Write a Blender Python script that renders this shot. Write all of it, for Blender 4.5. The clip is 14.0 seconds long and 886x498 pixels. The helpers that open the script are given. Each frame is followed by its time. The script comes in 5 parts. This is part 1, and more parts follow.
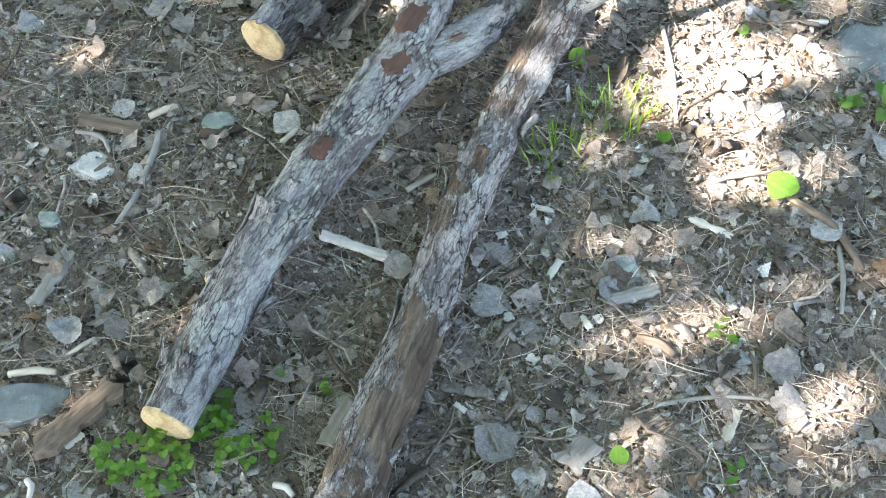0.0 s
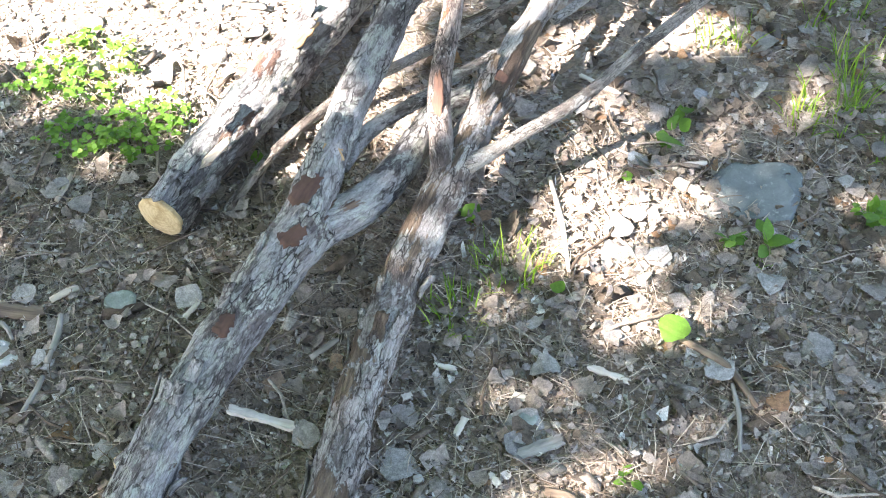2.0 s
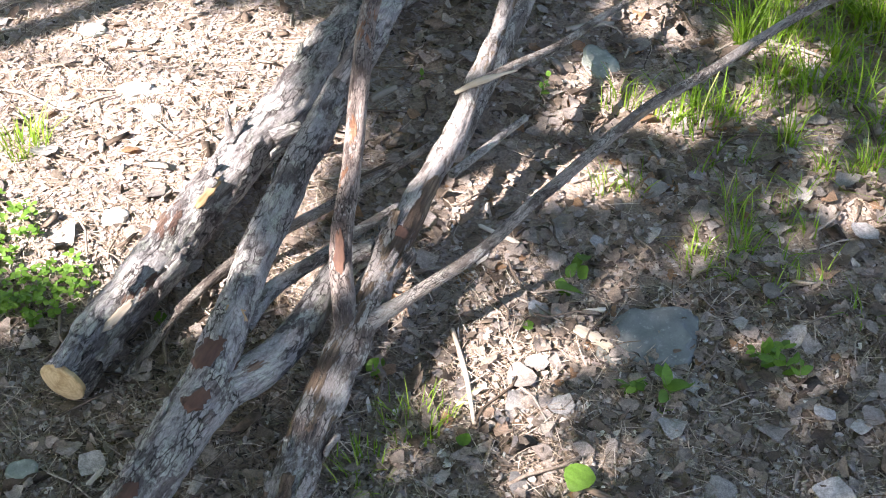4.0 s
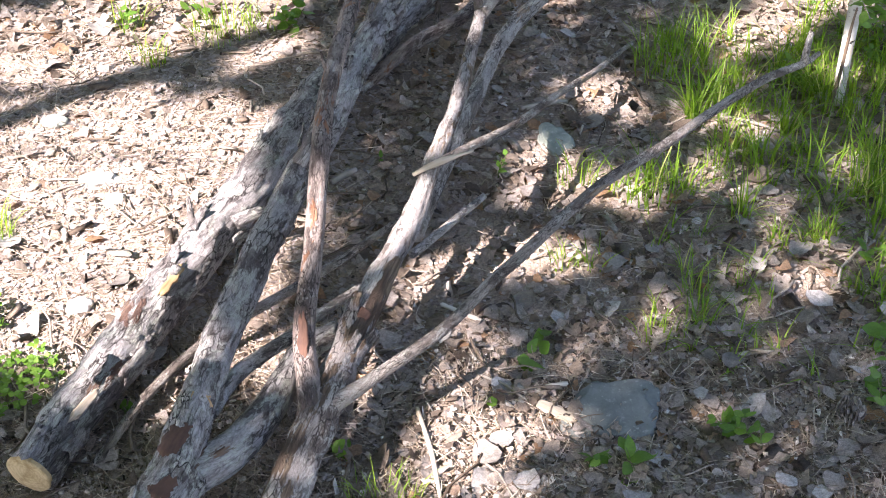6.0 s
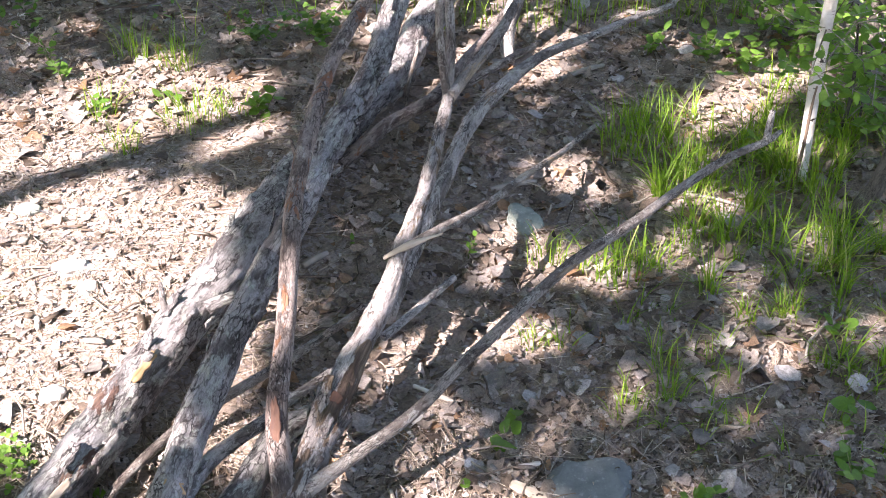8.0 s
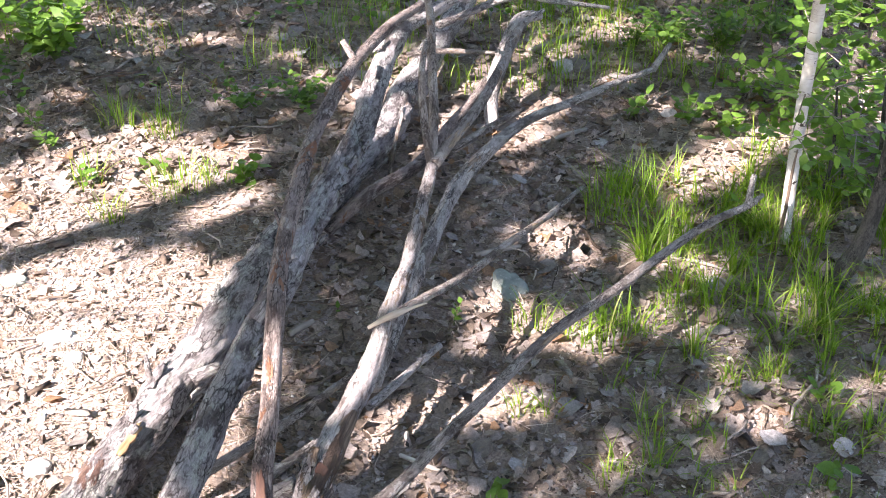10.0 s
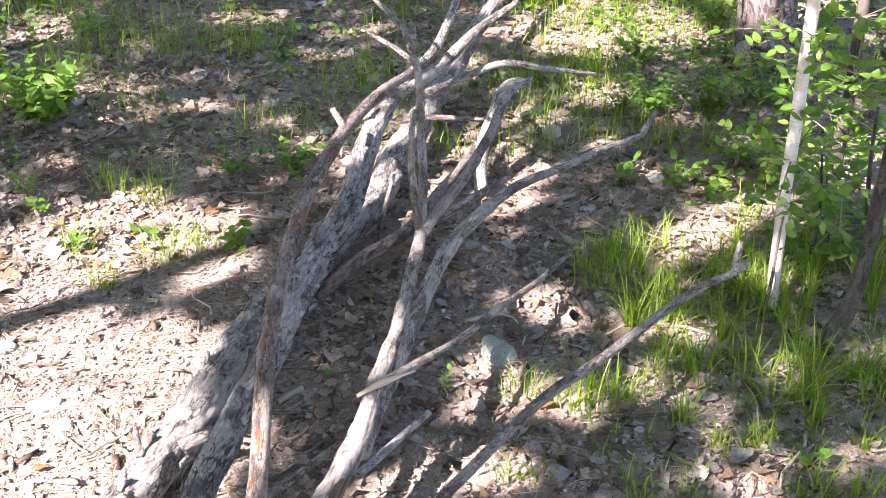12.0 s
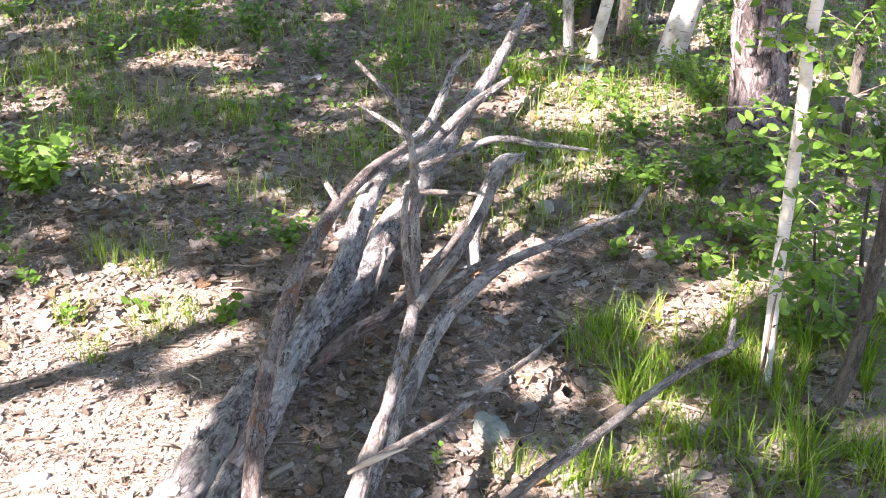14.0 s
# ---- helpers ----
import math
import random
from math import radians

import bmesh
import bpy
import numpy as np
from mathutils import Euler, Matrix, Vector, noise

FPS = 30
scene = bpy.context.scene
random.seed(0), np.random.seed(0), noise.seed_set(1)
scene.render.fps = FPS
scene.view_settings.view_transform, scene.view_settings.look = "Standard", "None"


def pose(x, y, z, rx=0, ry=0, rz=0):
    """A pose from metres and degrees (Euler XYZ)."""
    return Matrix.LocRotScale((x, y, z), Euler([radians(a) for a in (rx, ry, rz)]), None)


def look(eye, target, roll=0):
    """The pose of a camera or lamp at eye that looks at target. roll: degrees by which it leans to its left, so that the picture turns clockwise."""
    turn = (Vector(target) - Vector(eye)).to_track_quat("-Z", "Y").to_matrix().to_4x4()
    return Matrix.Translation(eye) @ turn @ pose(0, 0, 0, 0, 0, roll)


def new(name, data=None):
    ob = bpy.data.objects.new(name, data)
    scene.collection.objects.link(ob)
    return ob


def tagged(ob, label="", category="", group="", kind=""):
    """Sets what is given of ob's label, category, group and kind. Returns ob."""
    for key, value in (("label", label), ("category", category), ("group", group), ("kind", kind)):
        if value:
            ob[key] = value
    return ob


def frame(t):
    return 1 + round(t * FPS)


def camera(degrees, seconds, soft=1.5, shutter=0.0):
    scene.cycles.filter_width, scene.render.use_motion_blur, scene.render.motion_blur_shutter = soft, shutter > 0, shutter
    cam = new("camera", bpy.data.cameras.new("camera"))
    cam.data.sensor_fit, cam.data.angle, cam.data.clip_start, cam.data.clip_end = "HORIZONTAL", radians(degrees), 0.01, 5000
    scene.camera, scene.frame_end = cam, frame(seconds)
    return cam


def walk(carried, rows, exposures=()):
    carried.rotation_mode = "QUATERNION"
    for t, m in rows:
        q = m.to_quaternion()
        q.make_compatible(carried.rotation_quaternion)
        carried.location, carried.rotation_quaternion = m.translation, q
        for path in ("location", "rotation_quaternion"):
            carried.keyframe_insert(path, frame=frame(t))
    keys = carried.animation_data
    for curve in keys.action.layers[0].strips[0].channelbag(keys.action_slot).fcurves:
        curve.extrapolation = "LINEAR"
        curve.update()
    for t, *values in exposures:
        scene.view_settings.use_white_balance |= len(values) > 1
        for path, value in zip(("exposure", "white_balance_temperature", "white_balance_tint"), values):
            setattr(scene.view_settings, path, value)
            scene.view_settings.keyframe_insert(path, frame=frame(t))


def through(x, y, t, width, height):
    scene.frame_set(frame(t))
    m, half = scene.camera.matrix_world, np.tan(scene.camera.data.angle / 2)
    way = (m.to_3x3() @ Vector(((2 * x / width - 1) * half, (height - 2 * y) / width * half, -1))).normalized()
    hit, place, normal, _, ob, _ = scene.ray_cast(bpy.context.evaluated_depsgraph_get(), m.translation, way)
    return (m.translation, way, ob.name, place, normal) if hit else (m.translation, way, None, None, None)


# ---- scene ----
cam = camera(36.0, 14.0, soft=1.0)
PATH = [   # seconds, eye, target, roll
    (0, (0.295, -0.605, 1.576), (0.058, 0.583, -0.014), -1.7),
    (0.5, (0.299, -0.599, 1.586), (0.077, 0.611, 0.008), -1.8),
    (1, (0.306, -0.586, 1.608), (0.102, 0.648, 0.047), -1.9),
    (1.5, (0.31, -0.579, 1.639), (0.143, 0.702, 0.112), -1.5),
    (2, (0.318, -0.565, 1.661), (0.185, 0.759, 0.168), -1.3),
    (2.5, (0.319, -0.558, 1.674), (0.23, 0.814, 0.222), -0.5),
    (3, (0.325, -0.557, 1.688), (0.259, 0.849, 0.267), -0.2),
    (3.5, (0.332, -0.55, 1.702), (0.292, 0.885, 0.309), 0.2),
    (4, (0.336, -0.548, 1.713), (0.322, 0.913, 0.348), 0.6),
    (6.5, (0.351, -0.569, 1.751), (0.391, 0.975, 0.481), -0.1),
    (7, (0.355, -0.57, 1.758), (0.403, 0.987, 0.504), -0.2),
    (7.5, (0.356, -0.57, 1.765), (0.417, 1.006, 0.536), -0.1),
    (8, (0.359, -0.576, 1.772), (0.428, 1.022, 0.572), -0.1),
    (8.5, (0.363, -0.58, 1.783), (0.438, 1.037, 0.608), -0.1),
    (11, (0.375, -0.563, 1.809), (0.463, 1.099, 0.701), -0.6),
    (11.5, (0.375, -0.568, 1.816), (0.47, 1.109, 0.731), -0.3),
    (12, (0.378, -0.572, 1.825), (0.478, 1.118, 0.76), -0.3),
    (12.5, (0.378, -0.577, 1.829), (0.481, 1.124, 0.782), -0.2),
    (13, (0.379, -0.577, 1.833), (0.484, 1.136, 0.805), -0.1),
    (13.5, (0.376, -0.568, 1.829), (0.486, 1.158, 0.824), 0.1),
    (14, (0.377, -0.56, 1.828), (0.492, 1.182, 0.853), 0.3),
]
EXPOSURE, SUN, SKY = 2.47, 5.0, 0.088
walk(cam, [(t, look(eye, target, roll)) for t, eye, target, roll in PATH],
     exposures=[(0.0, EXPOSURE + 0.9, 6850, 14), (1.5, EXPOSURE + 0.9, 6850, 15), (3.0, EXPOSURE + 0.05, 6850, 19), (4.2, EXPOSURE - 0.25, 6850, 22), (7.5, EXPOSURE - 0.24, 6850, 27), (14.0, EXPOSURE + 0.0, 7000, 28)])

# ---- light ----
SUN_AZ = radians(38)          # the way the light travels over the ground, from +x towards +y
SUN_EL = radians(43)
LIGHT = Vector((math.cos(SUN_AZ) * math.cos(SUN_EL), math.sin(SUN_AZ) * math.cos(SUN_EL), -math.sin(SUN_EL)))
world = bpy.data.worlds.new("sky")
scene.world = world
world.use_nodes = True
wn = world.node_tree
sky = wn.nodes.new("ShaderNodeTexSky")
sky.sky_type, sky.sun_disc = "NISHITA", False
sky.sun_elevation = SUN_EL
sky.sun_rotation = math.atan2(-LIGHT.x, -LIGHT.y)
wn.links.new(sky.outputs[0], wn.nodes["Background"].inputs[0])
wn.nodes["Background"].inputs[1].default_value = SKY
sun = new("sun", bpy.data.lights.new("sun", "SUN"))
sun.data.energy, sun.data.angle, sun.data.color = SUN, radians(0.6), (1.0, 0.97, 0.93)
sun.matrix_world = look((0, 0, 10), Vector((0, 0, 10)) + LIGHT)

# ---- material tools ----


def material(name, rough=0.8, spec=0.3):
    m = bpy.data.materials.new(name)
    m.use_nodes = True
    b = m.node_tree.nodes["Principled BSDF"]
    b.inputs["Roughness"].default_value = rough
    b.inputs["Specular IOR Level"].default_value = spec
    return m, m.node_tree, b


def wire(nt, value, socket):
    if hasattr(value, "is_output"):
        nt.links.new(value, socket)
    else:
        socket.default_value = value


def coords(nt, attribute=None, stretch=(1, 1, 1)):
    if attribute:
        a = nt.nodes.new("ShaderNodeAttribute")
        a.attribute_name = attribute
        out = a.outputs["Vector"]
    else:
        out = nt.nodes.new("ShaderNodeTexCoord").outputs["Object"]
    mp = nt.nodes.new("ShaderNodeMapping")
    mp.inputs["Scale"].default_value = stretch
    nt.links.new(out, mp.inputs["Vector"])
    return mp.outputs[0]


def noisy(nt, vec, scale, detail=4, rough=0.6, distort=0.0):
    n = nt.nodes.new("ShaderNodeTexNoise")
    n.inputs["Scale"].default_value, n.inputs["Detail"].default_value = scale, detail
    n.inputs["Roughness"].default_value, n.inputs["Distortion"].default_value = rough, distort
    nt.links.new(vec, n.inputs["Vector"])
    return n.outputs["Fac"]


def cells(nt, vec, scale, feature="F1", rnd=1.0, out="Distance"):
    n = nt.nodes.new("ShaderNodeTexVoronoi")
    n.feature = feature
    n.inputs["Scale"].default_value, n.inputs["Randomness"].default_value = scale, rnd
    nt.links.new(vec, n.inputs["Vector"])
    return n.outputs[out]


def ramp(nt, fac, stops, ease="LINEAR"):
    r = nt.nodes.new("ShaderNodeValToRGB")
    r.color_ramp.interpolation = ease
    e = r.color_ramp.elements
    while len(e) < len(stops):
        e.new(0.5)
    for el, (p, c) in zip(e, stops):
        el.position = p
        el.color = (*c, 1) if len(c) == 3 else c
    nt.links.new(fac, r.inputs[0])
    return r.outputs[0]


def grey(nt, fac, lo, hi, a=0.0, b=1.0):
    r = nt.nodes.new("ShaderNodeMapRange")
    for i, v in enumerate((lo, hi, a, b)):
        r.inputs[i + 1].default_value = v
    nt.links.new(fac, r.inputs[0])
    return r.outputs[0]


def mixed(nt, fac, a, b, kind="MIX"):
    n = nt.nodes.new("ShaderNodeMix")
    n.data_type, n.blend_type = "RGBA", kind
    wire(nt, fac, n.inputs[0])
    for v, s in ((a, n.inputs[6]), (b, n.inputs[7])):
        wire(nt, (*v, 1) if isinstance(v, tuple) else v, s)
    return n.outputs[2]


def sums(nt, op, a, b):
    n = nt.nodes.new("ShaderNodeMath")
    n.operation = op
    wire(nt, a, n.inputs[0])
    wire(nt, b, n.inputs[1])
    return n.outputs[0]


def relief(nt, bsdf, height, strength, distance):
    b = nt.nodes.new("ShaderNodeBump")
    b.inputs["Strength"].default_value, b.inputs["Distance"].default_value = strength, distance
    nt.links.new(height, b.inputs["Height"])
    nt.links.new(b.outputs[0], bsdf.inputs["Normal"])


def bark_material(name, dark, mid, pale, lichen, inner, peel=0.6, lichens=0.5, fissure=55, wood=(0.55, 0.45, 0.33)):
    """Flaking bark on a trunk: pale ragged flakes over darker bark, fissures, lichen crusts and peeled patches. The attribute bk is the unrolled trunk."""
    m, nt, b = material(name, 0.8, 0.35)
    v = coords(nt, "bk", (1, 1, 0.36))
    under = ramp(nt, noisy(nt, v, 60, 6, 0.72, 0.3), [(0.34, dark), (0.64, mid)])
    over = ramp(nt, noisy(nt, v, 105, 6, 0.75, 0.3), [(0.32, mid), (0.60, pale)])
    broad = sums(nt, "MULTIPLY", noisy(nt, coords(nt, "bk", (1, 1, 0.6)), 11, 3, 0.6), 0.9)
    flaky = sums(nt, "ADD", noisy(nt, v, 62, 7, 0.78, 0.2), broad)
    flake = grey(nt, flaky, 0.875, 0.935)
    col = mixed(nt, flake, under, over)
    crust = ramp(nt, noisy(nt, coords(nt, "bk", (1, 1, 0.7)), 19, 6, 0.75, 0.8), [(lichens - 0.02, (0, 0, 0)), (lichens + 0.05, (1, 1, 1))])
    speck = ramp(nt, noisy(nt, v, 170, 5, 0.78), [(0.44, (0, 0, 0)), (0.50, (1, 1, 1))])
    col = mixed(nt, sums(nt, "MULTIPLY", crust, speck), col, lichen)
    warp = nt.nodes.new("ShaderNodeVectorMath")
    warp.operation = "MULTIPLY_ADD"
    wob = nt.nodes.new("ShaderNodeTexNoise")
    wob.inputs["Scale"].default_value, wob.inputs["Detail"].default_value = 80, 4
    nt.links.new(v, wob.inputs["Vector"])
    nt.links.new(wob.outputs["Color"], warp.inputs[0])
    warp.inputs[1].default_value = (0.02, 0.02, 0.02)
    nt.links.new(coords(nt, "bk", (1, 1, 0.3)), warp.inputs[2])
    bent = warp.outputs[0]
    crack = grey(nt, cells(nt, bent, fissure * 1.8, "DISTANCE_TO_EDGE"), 0.01, 0.09)
    crack = sums(nt, "MAXIMUM", crack, grey(nt, noisy(nt, v, 26, 4), 0.40, 0.56))
    hair = grey(nt, cells(nt, bent, fissure * 4.6, "DISTANCE_TO_EDGE"), 0.0, 0.08, 0.6, 1.0)
    seam = grey(nt, noisy(nt, coords(nt, "bk", (1, 1, 0.14)), 70, 5, 0.7, 0.4), 0.33, 0.41, 0.2, 1.0)
    lines = sums(nt, "MULTIPLY", sums(nt, "MULTIPLY", crack, hair), seam)
    col = mixed(nt, lines, tuple(0.3 * c for c in dark), col)
    bare = ramp(nt, noisy(nt, coords(nt, "bk", (1, 1, 0.4)), 13, 6, 0.68, 0.4), [(peel, (0, 0, 0)), (peel + 0.02, (1, 1, 1))])
    grain = noisy(nt, coords(nt, "bk", (1, 1, 0.08)), 190, 4, 0.65)
    tone = mixed(nt, grey(nt, noisy(nt, v, 30, 4), 0.42, 0.58), inner, wood)
    naked = mixed(nt, grey(nt, grain, 0.36, 0.62, 0.1, 1.0), tuple(0.45 * c for c in inner), tone)
    col = mixed(nt, bare, col, naked)
    nt.links.new(col, b.inputs["Base Color"])
    high = sums(nt, "ADD", sums(nt, "MULTIPLY", lines, 0.8), sums(nt, "MULTIPLY", noisy(nt, v, 150, 6, 0.75), 0.6))
    high = sums(nt, "ADD", high, sums(nt, "MULTIPLY", flake, 0.55))
    high = sums(nt, "SUBTRACT", high, sums(nt, "MULTIPLY", bare, 0.7))
    relief(nt, b, high, 1.0, 0.0035)
    return m


def wood_material(name, light, dark, along=0.06):
    m, nt, b = material(name, 0.75, 0.3)
    v = coords(nt, "bk", (1, 1, along))
    col = ramp(nt, noisy(nt, v, 90, 5, 0.65), [(0.3, dark), (0.65, light)])
    stain = grey(nt, noisy(nt, coords(nt, "bk"), 25, 4), 0.35, 0.7, 0.55, 1.0)
    col = mixed(nt, stain, tuple(0.5 * c for c in dark), col)
    nt.links.new(col, b.inputs["Base Color"])
    relief(nt, b, noisy(nt, v, 160, 4), 0.6, 0.002)
    return m


def sawn_material(name):
    """A sawn log end: rings, radial checks and saw marks about the object's own axis z of the attribute bk."""
    m, nt, b = material(name, 0.7, 0.3)
    v = coords(nt, "bk")
    w = nt.nodes.new("ShaderNodeTexWave")
    w.wave_type, w.rings_direction = "RINGS", "Z"
    w.inputs["Scale"].default_value, w.inputs["Distortion"].default_value, w.inputs["Detail"].default_value = 48, 7.0, 4
    w.inputs["Detail Scale"].default_value = 2
    nt.links.new(v, w.inputs["Vector"])
    rings = ramp(nt, w.outputs["Fac"], [(0.0, (0.53, 0.41, 0.23)), (1.0, (0.62, 0.49, 0.29))])
    blot = grey(nt, noisy(nt, v, 38, 6, 0.7), 0.36, 0.56)
    col = mixed(nt, blot, (0.34, 0.23, 0.11), rings)
    nt.links.new(col, b.inputs["Base Color"])
    relief(nt, b, noisy(nt, coords(nt, "bk", (1, 0.1, 1)), 220, 3), 0.6, 0.002)
    return m


def island_material(name, stops, grain=160, rough=0.85, spec=0.25, through=None, vary=0.45, depth=0.001):
    """Leaves, needles and crumbs: each loose piece takes its own tone."""
    m, nt, b = material(name, rough, spec)
    r = nt.nodes.new("ShaderNodeNewGeometry").outputs["Random Per Island"]
    base = ramp(nt, r, stops)
    v = coords(nt)
    mott = grey(nt, noisy(nt, v, grain, 4, 0.65), 0.3, 0.7, 1.0 - vary, 1.0 + 0.4 * vary)
    mott = sums(nt, "MULTIPLY", mott, grey(nt, noisy(nt, v, grain * 4.5, 3, 0.7), 0.35, 0.65, 1.0 - 0.7 * vary, 1.0 + 0.5 * vary))
    tint = nt.nodes.new("ShaderNodeMix")
    tint.data_type, tint.blend_type = "RGBA", "MULTIPLY"
    tint.inputs[0].default_value = 1.0
    nt.links.new(base, tint.inputs[6])
    nt.links.new(mott, tint.inputs[7])
    nt.links.new(tint.outputs[2], b.inputs["Base Color"])
    relief(nt, b, noisy(nt, v, grain * 1.6, 4), 0.6, depth)
    if through:
        t = nt.nodes.new("ShaderNodeBsdfTranslucent")
        nt.links.new(mixed(nt, 1.0, tint.outputs[2], through, "MULTIPLY"), t.inputs[0])
        mx = nt.nodes.new("ShaderNodeMixShader")
        mx.inputs[0].default_value = 0.4
        nt.links.new(b.outputs[0], mx.inputs[1])
        nt.links.new(t.outputs[0], mx.inputs[2])
        nt.links.new(mx.outputs[0], nt.nodes["Material Output"].inputs[0])
    return m


def stone_material(name, lo, hi, spots):
    m, nt, b = material(name, 0.85, 0.3)
    v = coords(nt)
    col = ramp(nt, noisy(nt, v, 30, 6, 0.7), [(0.3, lo), (0.65, hi)])
    sp = ramp(nt, noisy(nt, v, 95, 4, 0.7), [(0.58, (0, 0, 0)), (0.68, (1, 1, 1))])
    nt.links.new(mixed(nt, sp, col, spots), b.inputs["Base Color"])
    relief(nt, b, noisy(nt, v, 140, 6, 0.7), 0.7, 0.003)
    return m


def ground_material():
    m, nt, b = material("forest soil", 0.95, 0.15)
    v = coords(nt)
    fine = ramp(nt, noisy(nt, v, 170, 6, 0.75), [(0.3, (0.12, 0.10, 0.085)), (0.46, (0.30, 0.255, 0.222)), (0.6, (0.43, 0.375, 0.335)), (0.78, (0.56, 0.51, 0.47))])
    big = grey(nt, noisy(nt, v, 5, 5, 0.6), 0.35, 0.65)
    tone = mixed(nt, big, (0.74, 0.71, 0.68), (1.0, 0.94, 0.88))
    col = mixed(nt, 1.0, fine, tone, "MULTIPLY")
    strands = grey(nt, noisy(nt, coords(nt, None, (1, 0.15, 1)), 210, 3, 0.6, 1.5), 0.58, 0.66)
    col = mixed(nt, sums(nt, "MULTIPLY", strands, 0.6), col, (0.36, 0.28, 0.18))
    nt.links.new(col, b.inputs["Base Color"])
    relief(nt, b, sums(nt, "ADD", noisy(nt, v, 90, 7, 0.75), sums(nt, "MULTIPLY", cells(nt, v, 120), 0.5)), 0.9, 0.006)
    return m


def birch_material():
    m, nt, b = material("birch bark", 0.6, 0.35)
    v = coords(nt, "bk", (1, 1, 1))
    col = ramp(nt, noisy(nt, v, 20, 6, 0.65), [(0.3, (0.36, 0.31, 0.25)), (0.48, (0.60, 0.565, 0.50)), (0.65, (0.72, 0.70, 0.66))])
    lent = ramp(nt, noisy(nt, coords(nt, "bk", (0.3, 0.3, 4.0)), 55, 4, 0.6), [(0.60, (0, 0, 0)), (0.66, (1, 1, 1))])
    col = mixed(nt, sums(nt, "MULTIPLY", lent, 0.75), col, (0.17, 0.125, 0.10))
    scar = ramp(nt, noisy(nt, coords(nt, "bk", (1, 1, 2.2)), 17, 5, 0.65, 0.4), [(0.625, (0, 0, 0)), (0.645, (1, 1, 1))])
    col = mixed(nt, scar, col, (0.04, 0.035, 0.03))
    nt.links.new(col, b.inputs["Base Color"])
    relief(nt, b, sums(nt, "SUBTRACT", noisy(nt, v, 120, 5), scar), 0.5, 0.002)
    return m


BARK_ASH = bark_material("grey flaking bark", (0.075, 0.06, 0.058), (0.21, 0.19, 0.185), (0.40, 0.39, 0.385), (0.45, 0.465, 0.42), (0.14, 0.08, 0.06), 0.63, 0.52, 48, (0.22, 0.15, 0.11))
BARK_WORN = bark_material("weathered peeling bark", (0.085, 0.066, 0.06), (0.23, 0.20, 0.18), (0.41, 0.385, 0.37), (0.47, 0.465, 0.435), (0.13, 0.09, 0.065), 0.56, 0.53, 55, (0.29, 0.22, 0.155))
BARK_RED = bark_material("reddish thin bark", (0.075, 0.055, 0.048), (0.19, 0.15, 0.135), (0.34, 0.29, 0.26), (0.42, 0.39, 0.36), (0.28, 0.13, 0.075), 0.59, 0.56, 70, (0.36, 0.22, 0.14))
BARK_TWIG = bark_material("dry twig bark", (0.10, 0.08, 0.07), (0.24, 0.205, 0.18), (0.42, 0.38, 0.34), (0.50, 0.48, 0.44), (0.34, 0.24, 0.16), 0.61, 0.52, 110)
BARK_GREY = bark_material("bleached branch bark", (0.11, 0.095, 0.088), (0.28, 0.26, 0.245), (0.50, 0.48, 0.455), (0.60, 0.60, 0.56), (0.34, 0.22, 0.14), 0.60, 0.53, 75, (0.55, 0.49, 0.41))
BARK_PINE = bark_material("pine bark", (0.075, 0.058, 0.055), (0.19, 0.155, 0.15), (0.34, 0.295, 0.29), (0.45, 0.42, 0.41), (0.26, 0.17, 0.14), 0.68, 0.58, 20)
BARK_SAPLING = bark_material("smooth sapling bark", (0.05, 0.045, 0.038), (0.10, 0.09, 0.075), (0.17, 0.155, 0.13), (0.24, 0.25, 0.20), (0.15, 0.11, 0.08), 0.72, 0.58, 120)
BIRCH = birch_material()
WOOD_BARE = wood_material("bare pale wood", (0.74, 0.66, 0.54), (0.42, 0.33, 0.23))
WOOD_WHITE = wood_material("peeled white stick", (0.86, 0.82, 0.74), (0.55, 0.48, 0.38))
WOOD_ROT = wood_material("rotten brown wood", (0.32, 0.24, 0.17), (0.09, 0.06, 0.045))
WOOD_GREY = wood_material("weathered grey wood", (0.46, 0.43, 0.38), (0.20, 0.175, 0.15))
WOOD_RUST = wood_material("rust brown inner bark", (0.165, 0.088, 0.06), (0.075, 0.042, 0.034), 0.2)
WOOD_ORANGE = wood_material("fresh torn wood", (0.72, 0.52, 0.30), (0.45, 0.26, 0.12))
SAWN = sawn_material("sawn pine end")
SOIL = ground_material()
LEAF_DEAD = island_material("dead leaf litter", [(0.0, (0.13, 0.10, 0.078)), (0.2, (0.29, 0.24, 0.195)), (0.42, (0.41, 0.36, 0.32)), (0.6, (0.50, 0.45, 0.415)), (0.75, (0.39, 0.31, 0.245)), (0.88, (0.58, 0.525, 0.48)), (0.97, (0.40, 0.25, 0.15))], 130, 0.75, 0.3, (0.9, 0.75, 0.55))
LEAF_FLAKE = island_material("crumbled pale leaf flakes", [(0.0, (0.32, 0.268, 0.245)), (0.3, (0.37, 0.318, 0.295)), (0.65, (0.42, 0.37, 0.345)), (1.0, (0.48, 0.43, 0.405))], 170, 0.85, 0.2, None, 0.25)
LEAF_GREY = island_material("old grey leaves", [(0.0, (0.19, 0.17, 0.15)), (0.35, (0.30, 0.275, 0.25)), (0.7, (0.40, 0.38, 0.355)), (1.0, (0.50, 0.48, 0.46))], 110, 0.75, 0.3)
